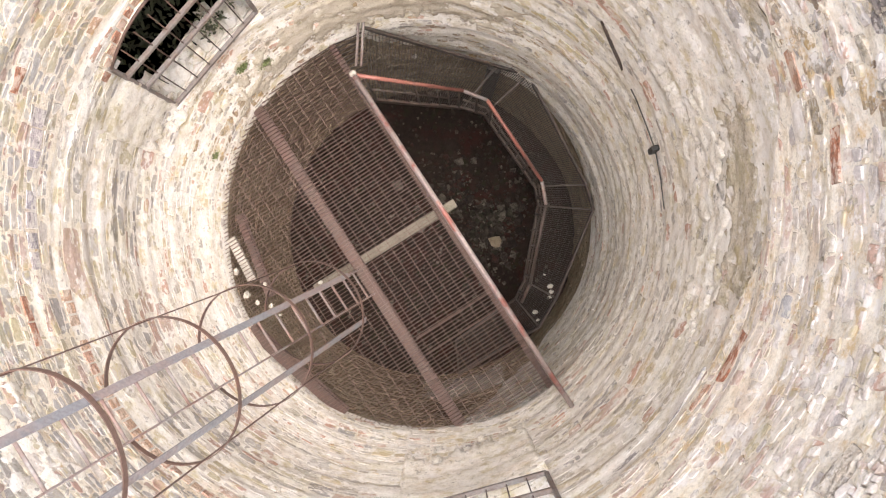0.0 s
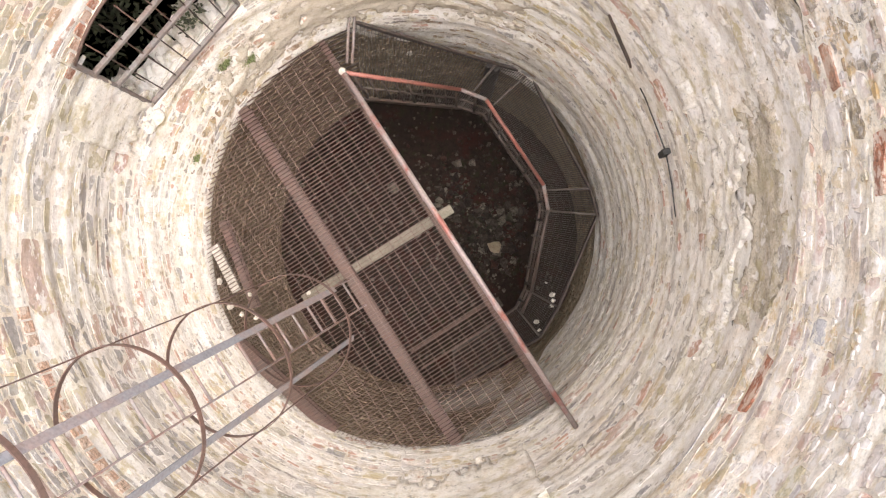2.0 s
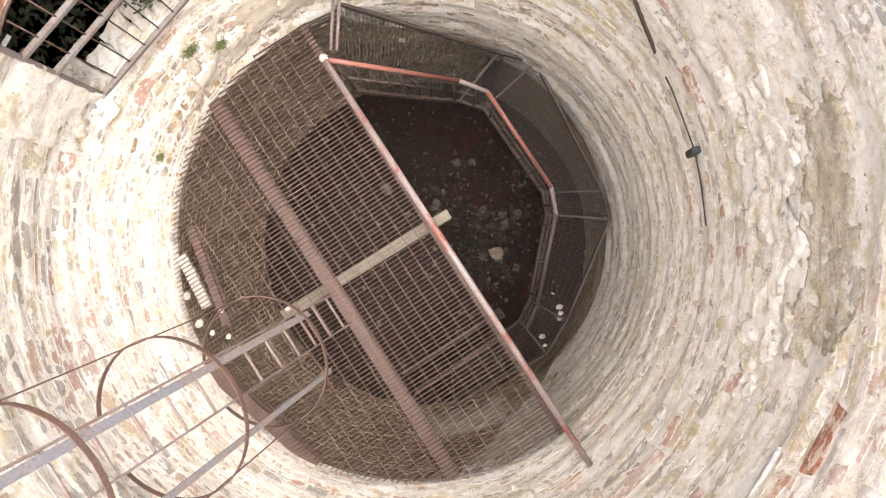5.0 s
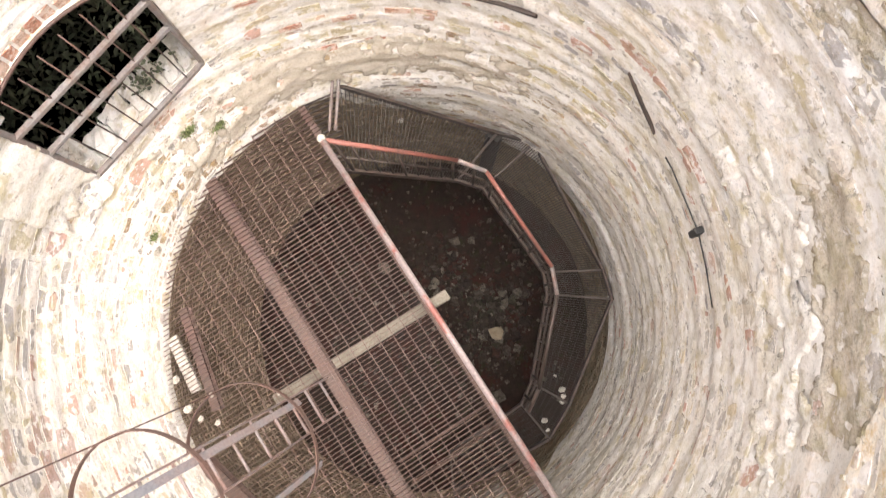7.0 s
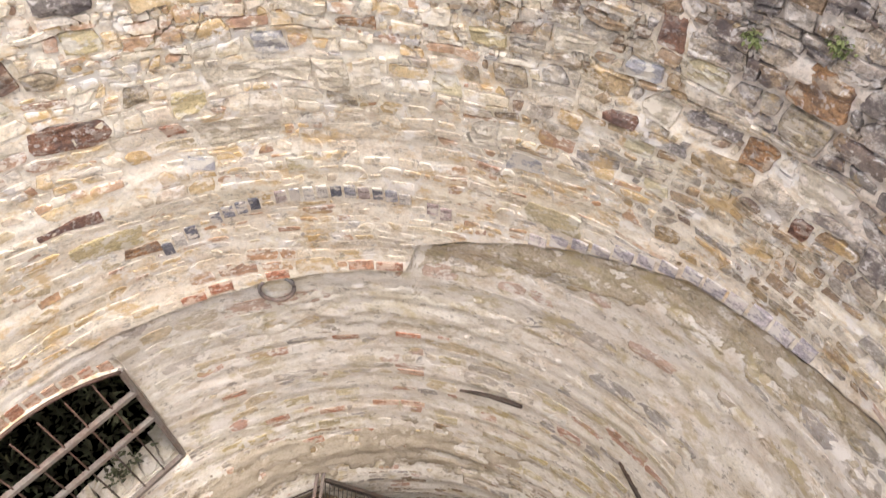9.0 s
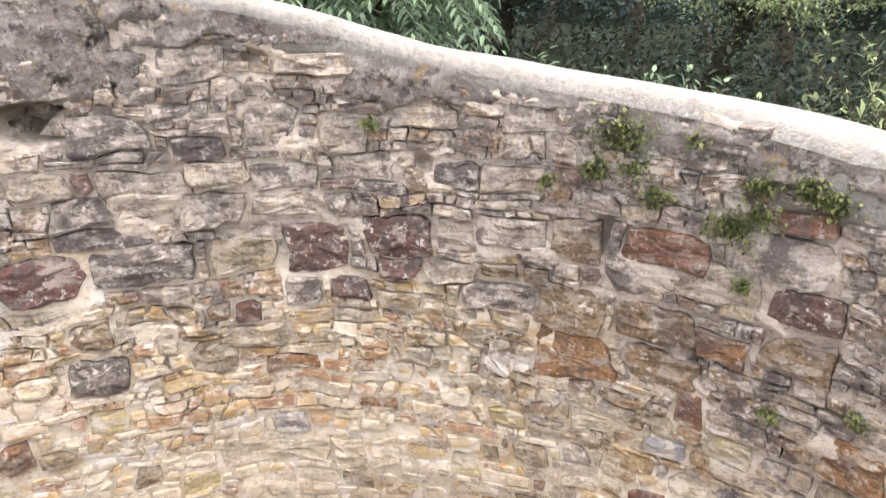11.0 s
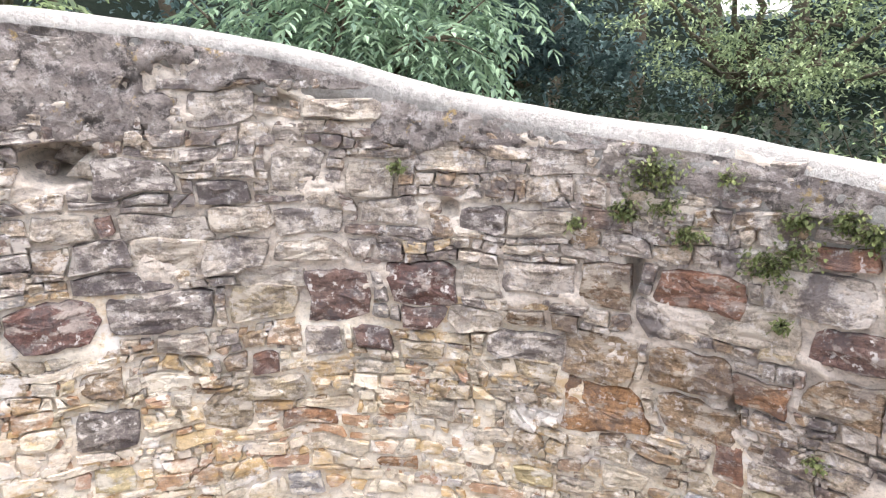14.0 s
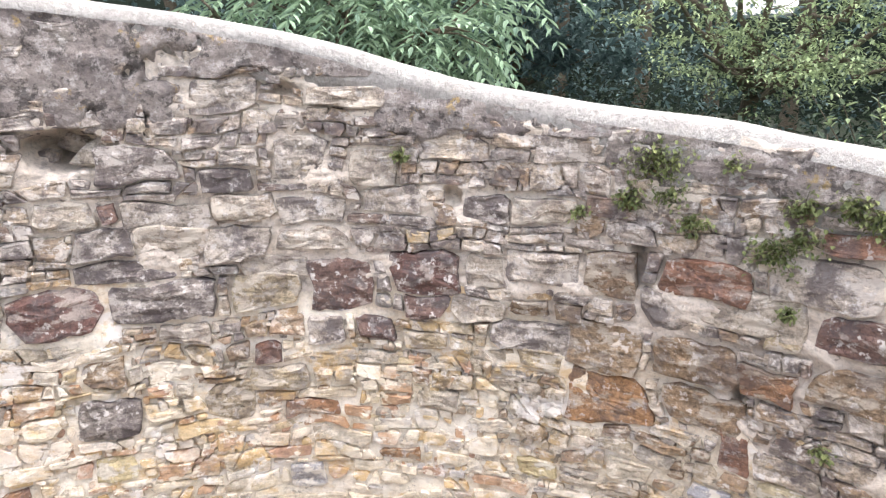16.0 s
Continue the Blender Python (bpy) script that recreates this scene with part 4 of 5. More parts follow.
tagged(part("ledge_timber", bm, M_PALE), "short pale board under the edge of the grating", "board")
for s in (2.55, 2.77):
    bm = bmesh.new()
    p = EDGE + ALONG * s + ACROSS * 0.055 + Vector((0, 0, -0.3))
    add_tube(bm, [p, p + ACROSS * 0.98], 0.012, 6)
    tagged(part("brace_rod", bm, M_STEEL, None, "", True), "thin steel brace rod under the grating", "rod")

# handrail of the upper grating
RAIL_A, RAIL_END = Vector((-0.535, 1.481, 0.84)), Vector((1.66, -1.86, 0.84))
rail = empty("guard_rail", (RAIL_A.x, RAIL_A.y, 0), "pink-grey and red steel guard rail along the grating edge", "guard rail")
bm = bmesh.new()
add_tube(bm, [RAIL_A, RAIL_END], 0.026, 10)
under(rail, "top_rail", bm, M_RAIL, "", True)
bm = bmesh.new()
add_tube(bm, [RAIL_A - Vector((0, 0, 0.42)), RAIL_END - Vector((0, 0, 0.42))], 0.018, 8)
under(rail, "knee_rail", bm, M_RAIL, "", True)
for f in (0.0, 0.34, 0.68, 0.96):
    p = RAIL_A.lerp(RAIL_END, f)
    bm = bmesh.new()
    add_tube(bm, [Vector((p.x, p.y, -0.02)), p], 0.022, 8)
    under(rail, "post", bm, M_RAIL, "", True)
bm = bmesh.new()
bmesh.ops.create_uvsphere(bm, u_segments=10, v_segments=6, radius=0.038, matrix=Matrix.Translation(RAIL_A))
under(rail, "rail_cap", bm, M_PALE, "pale ball cap", True)

# stairs that wind down along the wall: inner and outer corners of the decks
INNER = [(-0.45, 1.402, 0.0), (0.615, 1.53, -1.1), (0.895, 1.465, -1.2), (1.595, 0.575, -1.6), (1.655, 0.33, -1.7), (1.50, -0.70, -2.02), (1.39, -0.96, -2.1), (0.55, -1.62, -2.6)]
OUTER = [(-0.53, 2.21, 0.0), (1.05, 2.06, -1.1), (1.46, 1.98, -1.2), (2.28, 0.60, -1.6), (2.40, 0.27, -1.7), (1.95, -0.95, -2.02), (1.72, -1.36, -2.1), (0.60, -2.10, -2.6)]
RAILS = [(-0.535, 1.481, 0.80), (0.598, 1.569, -0.3), (0.883, 1.482, -0.4), (1.588, 0.574, -0.85), (1.649, 0.288, -0.92), (1.49, -0.71, -1.24), (1.385, -0.96, -1.32)]
RAIL_MAT = [M_RAIL_RED, M_LADDER, M_RAIL_RED, M_LADDER, M_DARKSTEEL, M_DARKSTEEL]
for k in range(7):
    a, b, c, d = (Vector(INNER[k]), Vector(INNER[k + 1]), Vector(OUTER[k]), Vector(OUTER[k + 1]))
    flight = k in (0, 2, 4, 6)
    stair = empty("stair_flight" if flight else "stair_landing", a, "dark steel mesh stair flight winding down along the kiln wall" if flight else "small dark steel mesh landing between stair flights", "stairs" if flight else "landing", "flights of the winding stair" if flight else "landings of the winding stair")
    n = max(4, int(max((b - a).length, (d - c).length) / (0.03 if k else 0.045)))
    for i in range(n):
        f = (i + 0.5) / n
        p, q = a.lerp(b, f), c.lerp(d, f)
        bm = bmesh.new()
        add_bar(bm, p, q, 0.006, 0.022)
        under(stair, "tread_bar", bm, M_MESH)
    for f in (0.08, 0.2, 0.32, 0.44, 0.56, 0.68, 0.8, 0.92):
        bm = bmesh.new()
        add_bar(bm, a.lerp(c, f) + Vector((0, 0, .008)), b.lerp(d, f) + Vector((0, 0, .008)), 0.0035, 0.005)
        under(stair, "cross_rod", bm, M_MESH)
    for nm, p, q in (("inner_stringer", a, b), ("outer_stringer", c, d)):
        bm = bmesh.new()
        add_bar(bm, p, q, 0.03, 0.08, 0.003)
        under(stair, nm, bm, M_DARKSTEEL)
    bm = bmesh.new()
    add_bar(bm, b, d, 0.022, 0.04, 0.003)
    under(stair, "bearer", bm, M_DARKSTEEL)
    if k < 6:
        ra, rb = Vector(RAILS[k]), Vector(RAILS[k + 1])
        bm = bmesh.new()
        add_tube(bm, [ra, rb], 0.022, 8)
        handrail = under(stair, "handrail", bm, RAIL_MAT[k], "faded red handrail" if RAIL_MAT[k] is M_RAIL_RED else "", True)
        m = {0: 9, 2: 6, 4: 5}.get(k, 1)
        for i in range(m):
            f = (i + 0.6) / m
            bm = bmesh.new()
            add_tube(bm, [a.lerp(b, f), ra.lerp(rb, f)], 0.009 if i % 4 else 0.016, 6)
            under(handrail, "baluster", bm, M_DARKSTEEL, "", True)
        bm = bmesh.new()
        add_tube(bm, [a.lerp(ra, 0.5), b.lerp(rb, 0.5)], 0.012, 6)
        under(handrail, "mid_rail", bm, M_DARKSTEEL, "", True)

# short corner of mesh between the grating and the first flight
corner = empty("corner_grating", (-0.7, 1.9, 0), "small corner piece of steel mesh beside the stair head", "grating")
for i in range(16):
    f = (i + 1) / 17
    p, q = EDGE.lerp(EDGE - ALONG * 0.78, f), EDGE.lerp(Vector((-0.53, 2.21, 0)), f)
    bm = bmesh.new()
    add_bar(bm, p, q, 0.006, 0.03)
    under(corner, "bearing_bar", bm, M_DARKSTEEL)
for dx in (-0.028, 0.028):
    bm = bmesh.new()
    add_tube(bm, [(-0.535 + dx, 2.30, 0.12), (-0.57 + dx, 1.76, 0.06)], 0.016, 8)
    tagged(part("bracing_tube", bm, M_LADDER, None, "", True), "pale steel tube from the wall to the stair head", "tube", "pair of bracing tubes")

# dark column that carries the landing
bm = bmesh.new()
add_box(bm, pose(1.03, 2.07, -2.32, 0, 0, -28), (0.17, 0.12, 2.2), 0.01)
tagged(part("support_column", bm, M_BLACK), "dark steel column standing on the pit floor under the landing", "column")

# ---- ladder with safety cage, leaning on the wall ----
FOOT, TOP = Vector((-0.548, -0.668, 0.0)), Vector((-1.902, -1.487, 5.30))
FOOT = TOP + (Vector((-0.548, -0.668, 0.17)) - TOP) * ((TOP.z - 0.0) / (TOP.z - 0.17))
AXIS = (TOP - FOOT).normalized()
SIDE = Vector((0.539, -0.843, 0.0))
SIDE = (SIDE - AXIS * SIDE.dot(AXIS)).normalized()
FRONT = SIDE.cross(AXIS).normalized()
if FRONT.x < 0:
    FRONT = -FRONT
ladder = empty("caged_ladder", FOOT, "rusty pink steel ladder with grey safety cage leaning on the wall", "ladder")
for sgn in (-1, 1):
    bm = bmesh.new()
    add_bar(bm, FOOT + SIDE * 0.16 * sgn, TOP + SIDE * 0.16 * sgn, 0.014, 0.045, 0.003, FRONT)
    under(ladder, "stringer", bm, M_LADDER)
LONG = (TOP - FOOT).length
k = 0
while 0.16 + 0.3 * k < LONG:
    p = FOOT + AXIS * (0.16 + 0.3 * k)
    bm = bmesh.new()
    add_tube(bm, [p - SIDE * 0.16, p + SIDE * 0.16], 0.011, 8)
    under(ladder, "rung", bm, M_LADDER, "", True)
    k += 1
CR = 0.43
for up in (-2.4, 0.7, 3.8, 7.0):
    z = 4.02 - 0.287 * up
    c = FOOT + AXIS * ((z - FOOT.z) / AXIS.z) + FRONT * (CR * 0.90) + SIDE * 0.05
    bm = bmesh.new()
    n, rings = 40, []
    for i in range(n + 1):
        a = radians(-151 + 316 * i / n)
        out = FRONT * math.cos(a) + SIDE * math.sin(a)
        rings.append([bm.verts.new(c + out * rr + AXIS * zz) for rr, zz in ((CR, -0.015), (CR + 0.006, -0.015), (CR + 0.006, 0.015), (CR, 0.015))])
    for r0, r1 in zip(rings, rings[1:]):
        for j in range(4):
            bm.faces.new((r0[j], r0[(j + 1) % 4], r1[(j + 1) % 4], r1[j]))
    bm.faces.new(rings[0])
    bm.faces.new(rings[-1][::-1])
    under(ladder, "cage_hoop", bm, M_STEEL, "curved flat-bar cage hoop")
lo = FOOT + AXIS * ((1.93 - FOOT.z) / AXIS.z) + FRONT * (CR * 0.90) + SIDE * 0.05
hi = TOP + FRONT * (CR * 0.90) + SIDE * 0.05
for ang in (-78, -40, 15, 80):
    out = FRONT * math.cos(radians(ang)) - SIDE * math.sin(radians(ang))
    bm = bmesh.new()
    add_bar(bm, lo + out * (CR - 0.006), hi + out * (CR - 0.006), 0.042 if abs(ang) < 60 else 0.03, 0.008, 0.0015, out)
    under(ladder, "cage_strap", bm, M_GREYSTEEL if abs(ang) < 60 else M_STEEL, "grey flat cage strap")


# ---- barred gates in the openings ----
def gate(a, b, lo, hi, rails, bars, top):
    """A welded frame across an opening, between the angles a and b."""
    p, q = polar(a, R - 0.02), polar(b, R - 0.02)
    root = empty("barred_gate", ((p + q) / 2 + Vector((0, 0, lo))), "rusty grey steel barred gate across a wall opening", "gate", "barred gates")
    up = Vector((0, 0, 1))
    for nm, u, v, w, h in (("bottom_rail", p + up * lo, q + up * lo, 0.04, 0.04), ("side_post", p + up * lo, p + up * hi, 0.035, 0.035), ("side_post", q + up * lo, q + up * hi, 0.035, 0.035)):
        bm = bmesh.new()
        add_bar(bm, u, v, w, h, 0.004)
        under(root, nm, bm, M_GATE)
    for z in rails:
        bm = bmesh.new()
        add_bar(bm, p + up * z, q + up * z, 0.04, 0.04, 0.004)
        under(root, "cross_rail", bm, M_GATE)
    for i in range(bars):
        f = (i + 1) / (bars + 1)
        m = p.lerp(q, f)
        bm = bmesh.new()
        add_tube(bm, [m + up * lo, m + up * (hi + top * (1 - (2 * f - 1) ** 2))], 0.006, 6)
        under(root, "bar", bm, M_STEEL, "", True)
    bm = bmesh.new()
    add_tube(bm, [polar(a + (b - a) * i / 12, R - 0.035, hi + 0.13 * (1 - (i / 6 - 1) ** 2)) for i in range(13)], 0.013, 6)
    under(root, "arched_top_bar", bm, M_STEEL, "", True)
    return root


gate(-63.2, -35.4, 1.10, 2.46, (1.79, 2.17), 6, 0.1)
gate(150.3, 179.0, 1.98, 2.9, (2.4,), 6, 0.1)

# sills and jambs of the openings, through the wall's thickness
for a, b, lo, hi in OPEN:
    n = 14
    ths = [a - 0.6 + (b - a + 1.2) * i / n for i in range(n + 1)]
    bm = bmesh.new()
    rows = []
    for j in range(6):
        r = R - 0.05 + (0.05 if lo < 1.2 else 0.14) * j
        rows.append([bm.verts.new(polar(t, r, lo - 0.015 + 0.02 * noise.noise(Vector((t, r * 5, 0))) - (0.03 * j if lo < 1.2 else 0.0))) for t in ths])
    for r0, r1 in zip(rows, rows[1:]):
        for i in range(n):
            bm.faces.new((r0[i], r0[i + 1], r1[i + 1], r1[i]))
    low = [bm.verts.new(polar(t, R - 0.05, lo - 0.3)) for t in ths]
    for i in range(n):
        bm.faces.new((low[i], low[i + 1], rows[0][i + 1], rows[0][i]))
    sill = tagged(part("window_sill", bm, M_MORTAR_LOW, None, "", True), "pale lime-washed stone sill of a barred opening", "sill", kind="structure")
    if lo < 1.2:          # broken white stones along the sill
        chip = random.Random(8)
        t = a
        while t < b:
            w = chip.uniform(2.6, 5.2)
            deep, drop = chip.uniform(0.26, 0.46), chip.uniform(0.0, 0.03)
            bm = bmesh.new()
            bmesh.ops.create_cube(bm, size=1.0)
            bmesh.ops.subdivide_edges(bm, edges=bm.edges[:], cuts=3, use_grid_fill=True)
            for v in bm.verts:
                tt, rr = t + w * (v.co.x + 0.5), R + 0.02 + deep * (v.co.y + 0.5)
                rag = 0.5 * noise.noise(Vector((tt * 0.9, rr * 14, 3.0)))
                v.co = polar(tt + rag, rr + 0.10 * rag, lo - 0.05 - drop - 0.35 * (rr - R) + 0.10 * v.co.z + 0.05 * rag)
            part("sill_stone", bm, M_MORTAR_LOW, sill)
            t += w + 0.25
    for t in (a - 0.5, b + 0.5):
        bm = bmesh.new()
        g0 = [[bm.verts.new(polar(t + 0.5 * noise.noise(Vector((r * 9, z * 9, t))), r, z)) for z in np.linspace(lo - 0.1, hi + 0.22, 10)] for r in np.linspace(R - 0.02, 3.2, 7)]
        for r0, r1 in zip(g0, g0[1:]):
            for i in range(9):
                bm.faces.new((r0[i], r0[i + 1], r1[i + 1], r1[i]))
        tagged(part("window_jamb", bm, M_MORTAR_LOW, None, "", True), "rough mortared jamb of a barred opening", "jamb", kind="structure")
    bm = bmesh.new()
    rows = []
    for r in (R - 0.02, 2.8, 3.2):
        rows.append([bm.verts.new(polar(t, r, hi + 0.02 + 0.17 * (1 - ((t - (a + b) / 2) / ((b - a) / 2 + 0.6)) ** 2))) for t in ths])
    for r0, r1 in zip(rows, rows[1:]):
        for i in range(n):
            bm.faces.new((r0[i], r0[i + 1], r1[i + 1], r1[i]))
    tagged(part("window_arch", bm, M_MORTAR_MID, None, "", True), "rough mortared arch over a barred opening", "arch", kind="structure")

# ---------------- plants, trees, loose things ----------------
def leaf_cloud(name, leaves, mat, parent=None):
    """Folded lance-shaped leaves: (place, direction, length, width) each."""
    verts, faces = [], []
    for p, d, ln, wd in leaves:
        d = d.normalized()
        s = d.cross(Vector((0.1, 0.2, 1.0)))
        s = s.normalized() if s.length > 1e-3 else Vector((1, 0, 0))
        n = s.cross(d)
        k = len(verts)
        verts += [p, p + d * ln * 0.35 + s * wd / 2 + n * wd * 0.18, p + d * ln * 0.75 + s * wd * 0.33 + n * wd * 0.1, p + d * ln - n * ln * 0.08,
                  p + d * ln * 0.75 - s * wd * 0.33 + n * wd * 0.1, p + d * ln * 0.35 - s * wd / 2 + n * wd * 0.18]
        faces += [(k, k + 1, k + 2, k + 3), (k, k + 3, k + 4, k + 5)]
    ob = new(name, mesh(name, verts, faces, mat))
    ob.parent = parent
    return ob


def rand_dir(rng, flat=1.0):
    while True:
        v = Vector((rng.uniform(-1, 1), rng.uniform(-1, 1), rng.uniform(-1, 1) * flat))
        if 0.1 < v.length < 1:
            return v.normalized()


def trunk_mesh(paths):
    """Tapered limbs: each a list of points with a first and a last radius."""
    bm = bmesh.new()
    for pts, r0, r1 in paths:
        n, rings = 7, []
        for i, p in enumerate(pts):
            r = r0 + (r1 - r0) * i / (len(pts) - 1)
            d = (pts[min(i + 1, len(pts) - 1)] - pts[max(i - 1, 0)]).normalized()
            s = d.cross(Vector((0.3, 1, 0.2))).normalized()
            u = s.cross(d)
            rings.append([bm.verts.new(p + r * (math.cos(2 * math.pi * j / n) * s + math.sin(2 * math.pi * j / n) * u)) for j in range(n)])
        for a, b in zip(rings, rings[1:]):
            for j in range(n):
                bm.faces.new((a[j], a[(j + 1) % n], b[(j + 1) % n], b[j]))
    return bm


def limb(p, q, rng, n=7, sag=0.0, wob=0.12):
    pts = []
    for i in range(n):
        f = i / (n - 1)
        w = wob * math.sin(math.pi * f)
        pts.append(p.lerp(q, f) + Vector((rng.uniform(-w, w), rng.uniform(-w, w), rng.uniform(-w, w) - sag * f * f)))
    return pts


def pinnate(p, d, rng, out, ln=0.34, leaflet=0.12, wide=0.04, pairs=5):
    """One feathered leaf: pairs of drooping leaflets along a stalk."""
    d = d.normalized()
    side = d.cross(Vector((0, 0, 1)))
    side = side.normalized() if side.length > 0.05 else Vector((1, 0, 0))
    for i in range(pairs):
        f = 0.25 + 0.7 * i / (pairs - 1)
        b = p + d * ln * f + Vector((0, 0, -0.10 * f * f))
        for sg in (-1, 1):
            v = side * sg + d * rng.uniform(0.35, 0.7) + Vector((0, 0, rng.uniform(-0.75, -0.15)))
            out.append((b, v, leaflet * rng.uniform(0.75, 1.15), wide * rng.uniform(0.8, 1.2)))
    out.append((p + d * ln + Vector((0, 0, -0.1)), d + Vector((0, 0, -0.5)), leaflet, wide))


def tree(name, base, boughs, rng, mat, label, leaf, count, spread, feather):
    """A tree from its foot, its boughs' ends and how its leaves stand."""
    root = empty(name, base, label, "tree")
    base = Vector(base)
    fork = base + (sum((Vector(b) for b in boughs), Vector()) / len(boughs) - base) * 0.45
    paths = [(limb(base, fork, rng, 8, 0, 0.1), 0.13, 0.08)]
    leaves = []
    for b in boughs:
        main = limb(fork, Vector(b), rng, 8, 0.08, 0.18)
        paths.append((main, 0.05, 0.012))
        for i in range(count):
            f = rng.uniform(0.25, 1.0) ** 0.8
            k = min(int(f * 7), 6)
            p = main[k].lerp(main[k + 1], f * 7 - k)
            twig = rand_dir(rng, 0.6 if feather else 0.3) * rng.uniform(0.1, 1.0) * spread
            q = p + twig
            if i % 9 == 0:
                paths.append(([p, p.lerp(q, 0.5) + rand_dir(rng) * 0.03, q], 0.008, 0.003))
            if feather:
                pinnate(q, twig.normalized() + Vector((0, 0, rng.uniform(-.5, .2))), rng, leaves, leaf * 2.8, leaf, leaf * 0.30, rng.choice((4, 5, 6)))
            else:
                for j in range(34):
                    leaves.append((q + rand_dir(rng, 0.25) * rng.uniform(0.02, 0.27) * (0.75 if j % 3 else 1.2), rand_dir(rng, 0.6) + Vector((0, 0, -0.25)), leaf * rng.uniform(0.7, 1.2), leaf * 0.5))
    under(root, "trunk", trunk_mesh(paths), M_BARK, "", True)
    crown = leaf_cloud("crown", leaves, mat, root)
    crown.matrix_parent_inverse = Matrix.Translation(root.location).inverted()
    return root


rng = random.Random(5)
tree("feather_leaved_tree", (-0.6, 6.4, 4.6), [(-0.9, 4.0, 6.55), (-0.2, 3.9, 6.75), (0.45, 3.9, 6.45), (0.1, 4.2, 7.2), (-0.75, 4.4, 7.3), (0.8, 4.3, 6.9)], rng, M_LEAF,
     "bright green tree with long feathered leaves hanging behind the rim", 0.088, 165, 0.44, True)
tree("feather_leaved_tree", (-3.2, 5.6, 4.8), [(-2.4, 3.7, 6.75), (-1.85, 3.8, 6.75), (-1.75, 3.5, 6.62), (-2.9, 3.9, 7.0), (-3.4, 4.1, 6.6)], rng, M_LEAF_FINE,
     "light green tree with narrow feathered leaves behind the rim", 0.11, 60, 0.32, True)
tree("broadleaf_tree", (3.6, 8.2, 5.0), [(2.2, 6.4, 6.9), (3.0, 6.2, 7.2), (3.9, 6.3, 6.8), (4.6, 6.2, 7.4), (3.3, 6.8, 7.9), (2.0, 7.0, 7.6), (5.2, 6.9, 6.9), (2.6, 6.2, 6.35), (3.6, 6.0, 6.3), (4.4, 6.1, 6.35)], rng, M_LEAF_FINE,
     "yellow-green broadleaf tree with small leaves behind the rim", 0.052, 27, 0.8, False)
tree("broadleaf_tree", (1.2, 9.4, 5.0), [(0.6, 7.6, 6.8), (1.5, 7.3, 7.4), (2.2, 7.8, 6.5), (1.0, 8.2, 8.0)], rng, M_LEAF_SHADED,
     "broadleaf tree behind the rim, shade and haze tinted into its leaves", 0.11, 36, 0.75, False)
for x, y, z, s, m, lab in ((2.35, 3.35, 5.42, 0.5, M_LEAF_FINE, "sprawling green shrub growing against the kiln rim"), (2.9, 3.5, 5.35, 0.55, M_LEAF_FINE, "sprawling green shrub growing against the kiln rim"), (1.55, 3.9, 5.45, 0.5, M_LEAF, "low green shrub on the bank by the rim"), (0.9, 4.3, 5.5, 0.5, M_LEAF, "low green shrub on the bank by the rim"), (3.5, 4.3, 5.5, 0.7, M_LEAF_FINE, "sprawling green shrub growing against the kiln rim")):
    shrub = empty("shrub", (x, y, z - 0.9), lab, "shrub", "shrubs on the bank")
    leaves, paths = [], []
    for i in range(26):
        tip = Vector((x, y, z)) + Vector((rng.uniform(-1, 1) * s, rng.uniform(-.6, .6) * s, rng.uniform(0.0, 0.9) * s))
        pts = limb(Vector((x, y, z - 0.9)), tip, rng, 5, 0, 0.05)
        paths.append((pts, 0.009, 0.003))
        for j in range(26):
            f = rng.uniform(0.45, 1)
            k = min(int(f * 4), 3)
            leaves.append((pts[k].lerp(pts[k + 1], f * 4 - k), rand_dir(rng, 0.7) + Vector((0, 0, 0.35)), rng.uniform(0.05, 0.09), rng.uniform(0.018, 0.03)))
    under(shrub, "stem", trunk_mesh(paths), M_BARK)
    c = leaf_cloud("foliage", leaves, m, shrub)
    c.matrix_parent_inverse = Matrix.Translation(shrub.location).inverted()

# far wood: layered leaf masses all round the upper bank
leaves = []
for i in range(62000):
    th = rng.uniform(-58, 95)
    r = rng.uniform(9.0, 14.5)
    z = 4.2 + 7.5 * rng.random() ** 1.3
    c = noise.noise(Vector((th * 0.14, z * 0.7, r * 0.3)))
    if (19 < th < 27 and z > 7.0 + 0.5 * c and rng.random() < 0.6) or c < -0.12 or z > 11 + 2 * noise.noise(Vector((th * 0.1, 0, 0))):
        continue
    leaves.append((polar(th, r - 1.2 * c, z), rand_dir(rng, 0.7) + Vector((0, 0, -0.2)), rng.uniform(0.09, 0.17), rng.uniform(0.05, 0.09)))
tagged(leaf_cloud("woodland", leaves, M_LEAF_SHADED), "dense woodland behind the kiln, shade and haze tinted into its leaves", "woodland", kind="stuff")
paths = []
for i in range(22):
    th, r = -50 + 6 * i + rng.uniform(-2, 2), rng.uniform(11.5, 15.5)
    paths.append((limb(polar(th, r, 4.0), polar(th + rng.uniform(-3, 3), r, 12.0), rng, 9, 0, 0.3), 0.16, 0.05))
tagged(part("woodland_trunks", trunk_mesh(paths), M_BARK, None, "", True), "dim tree trunks standing within the woodland", "woodland", kind="stuff")
# Near-black sheet standing in for the shaded depth of the wood.
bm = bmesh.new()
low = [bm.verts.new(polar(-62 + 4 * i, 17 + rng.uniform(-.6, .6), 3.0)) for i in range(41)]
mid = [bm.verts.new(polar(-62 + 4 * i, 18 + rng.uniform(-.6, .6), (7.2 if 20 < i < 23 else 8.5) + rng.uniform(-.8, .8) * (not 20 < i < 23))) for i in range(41)]
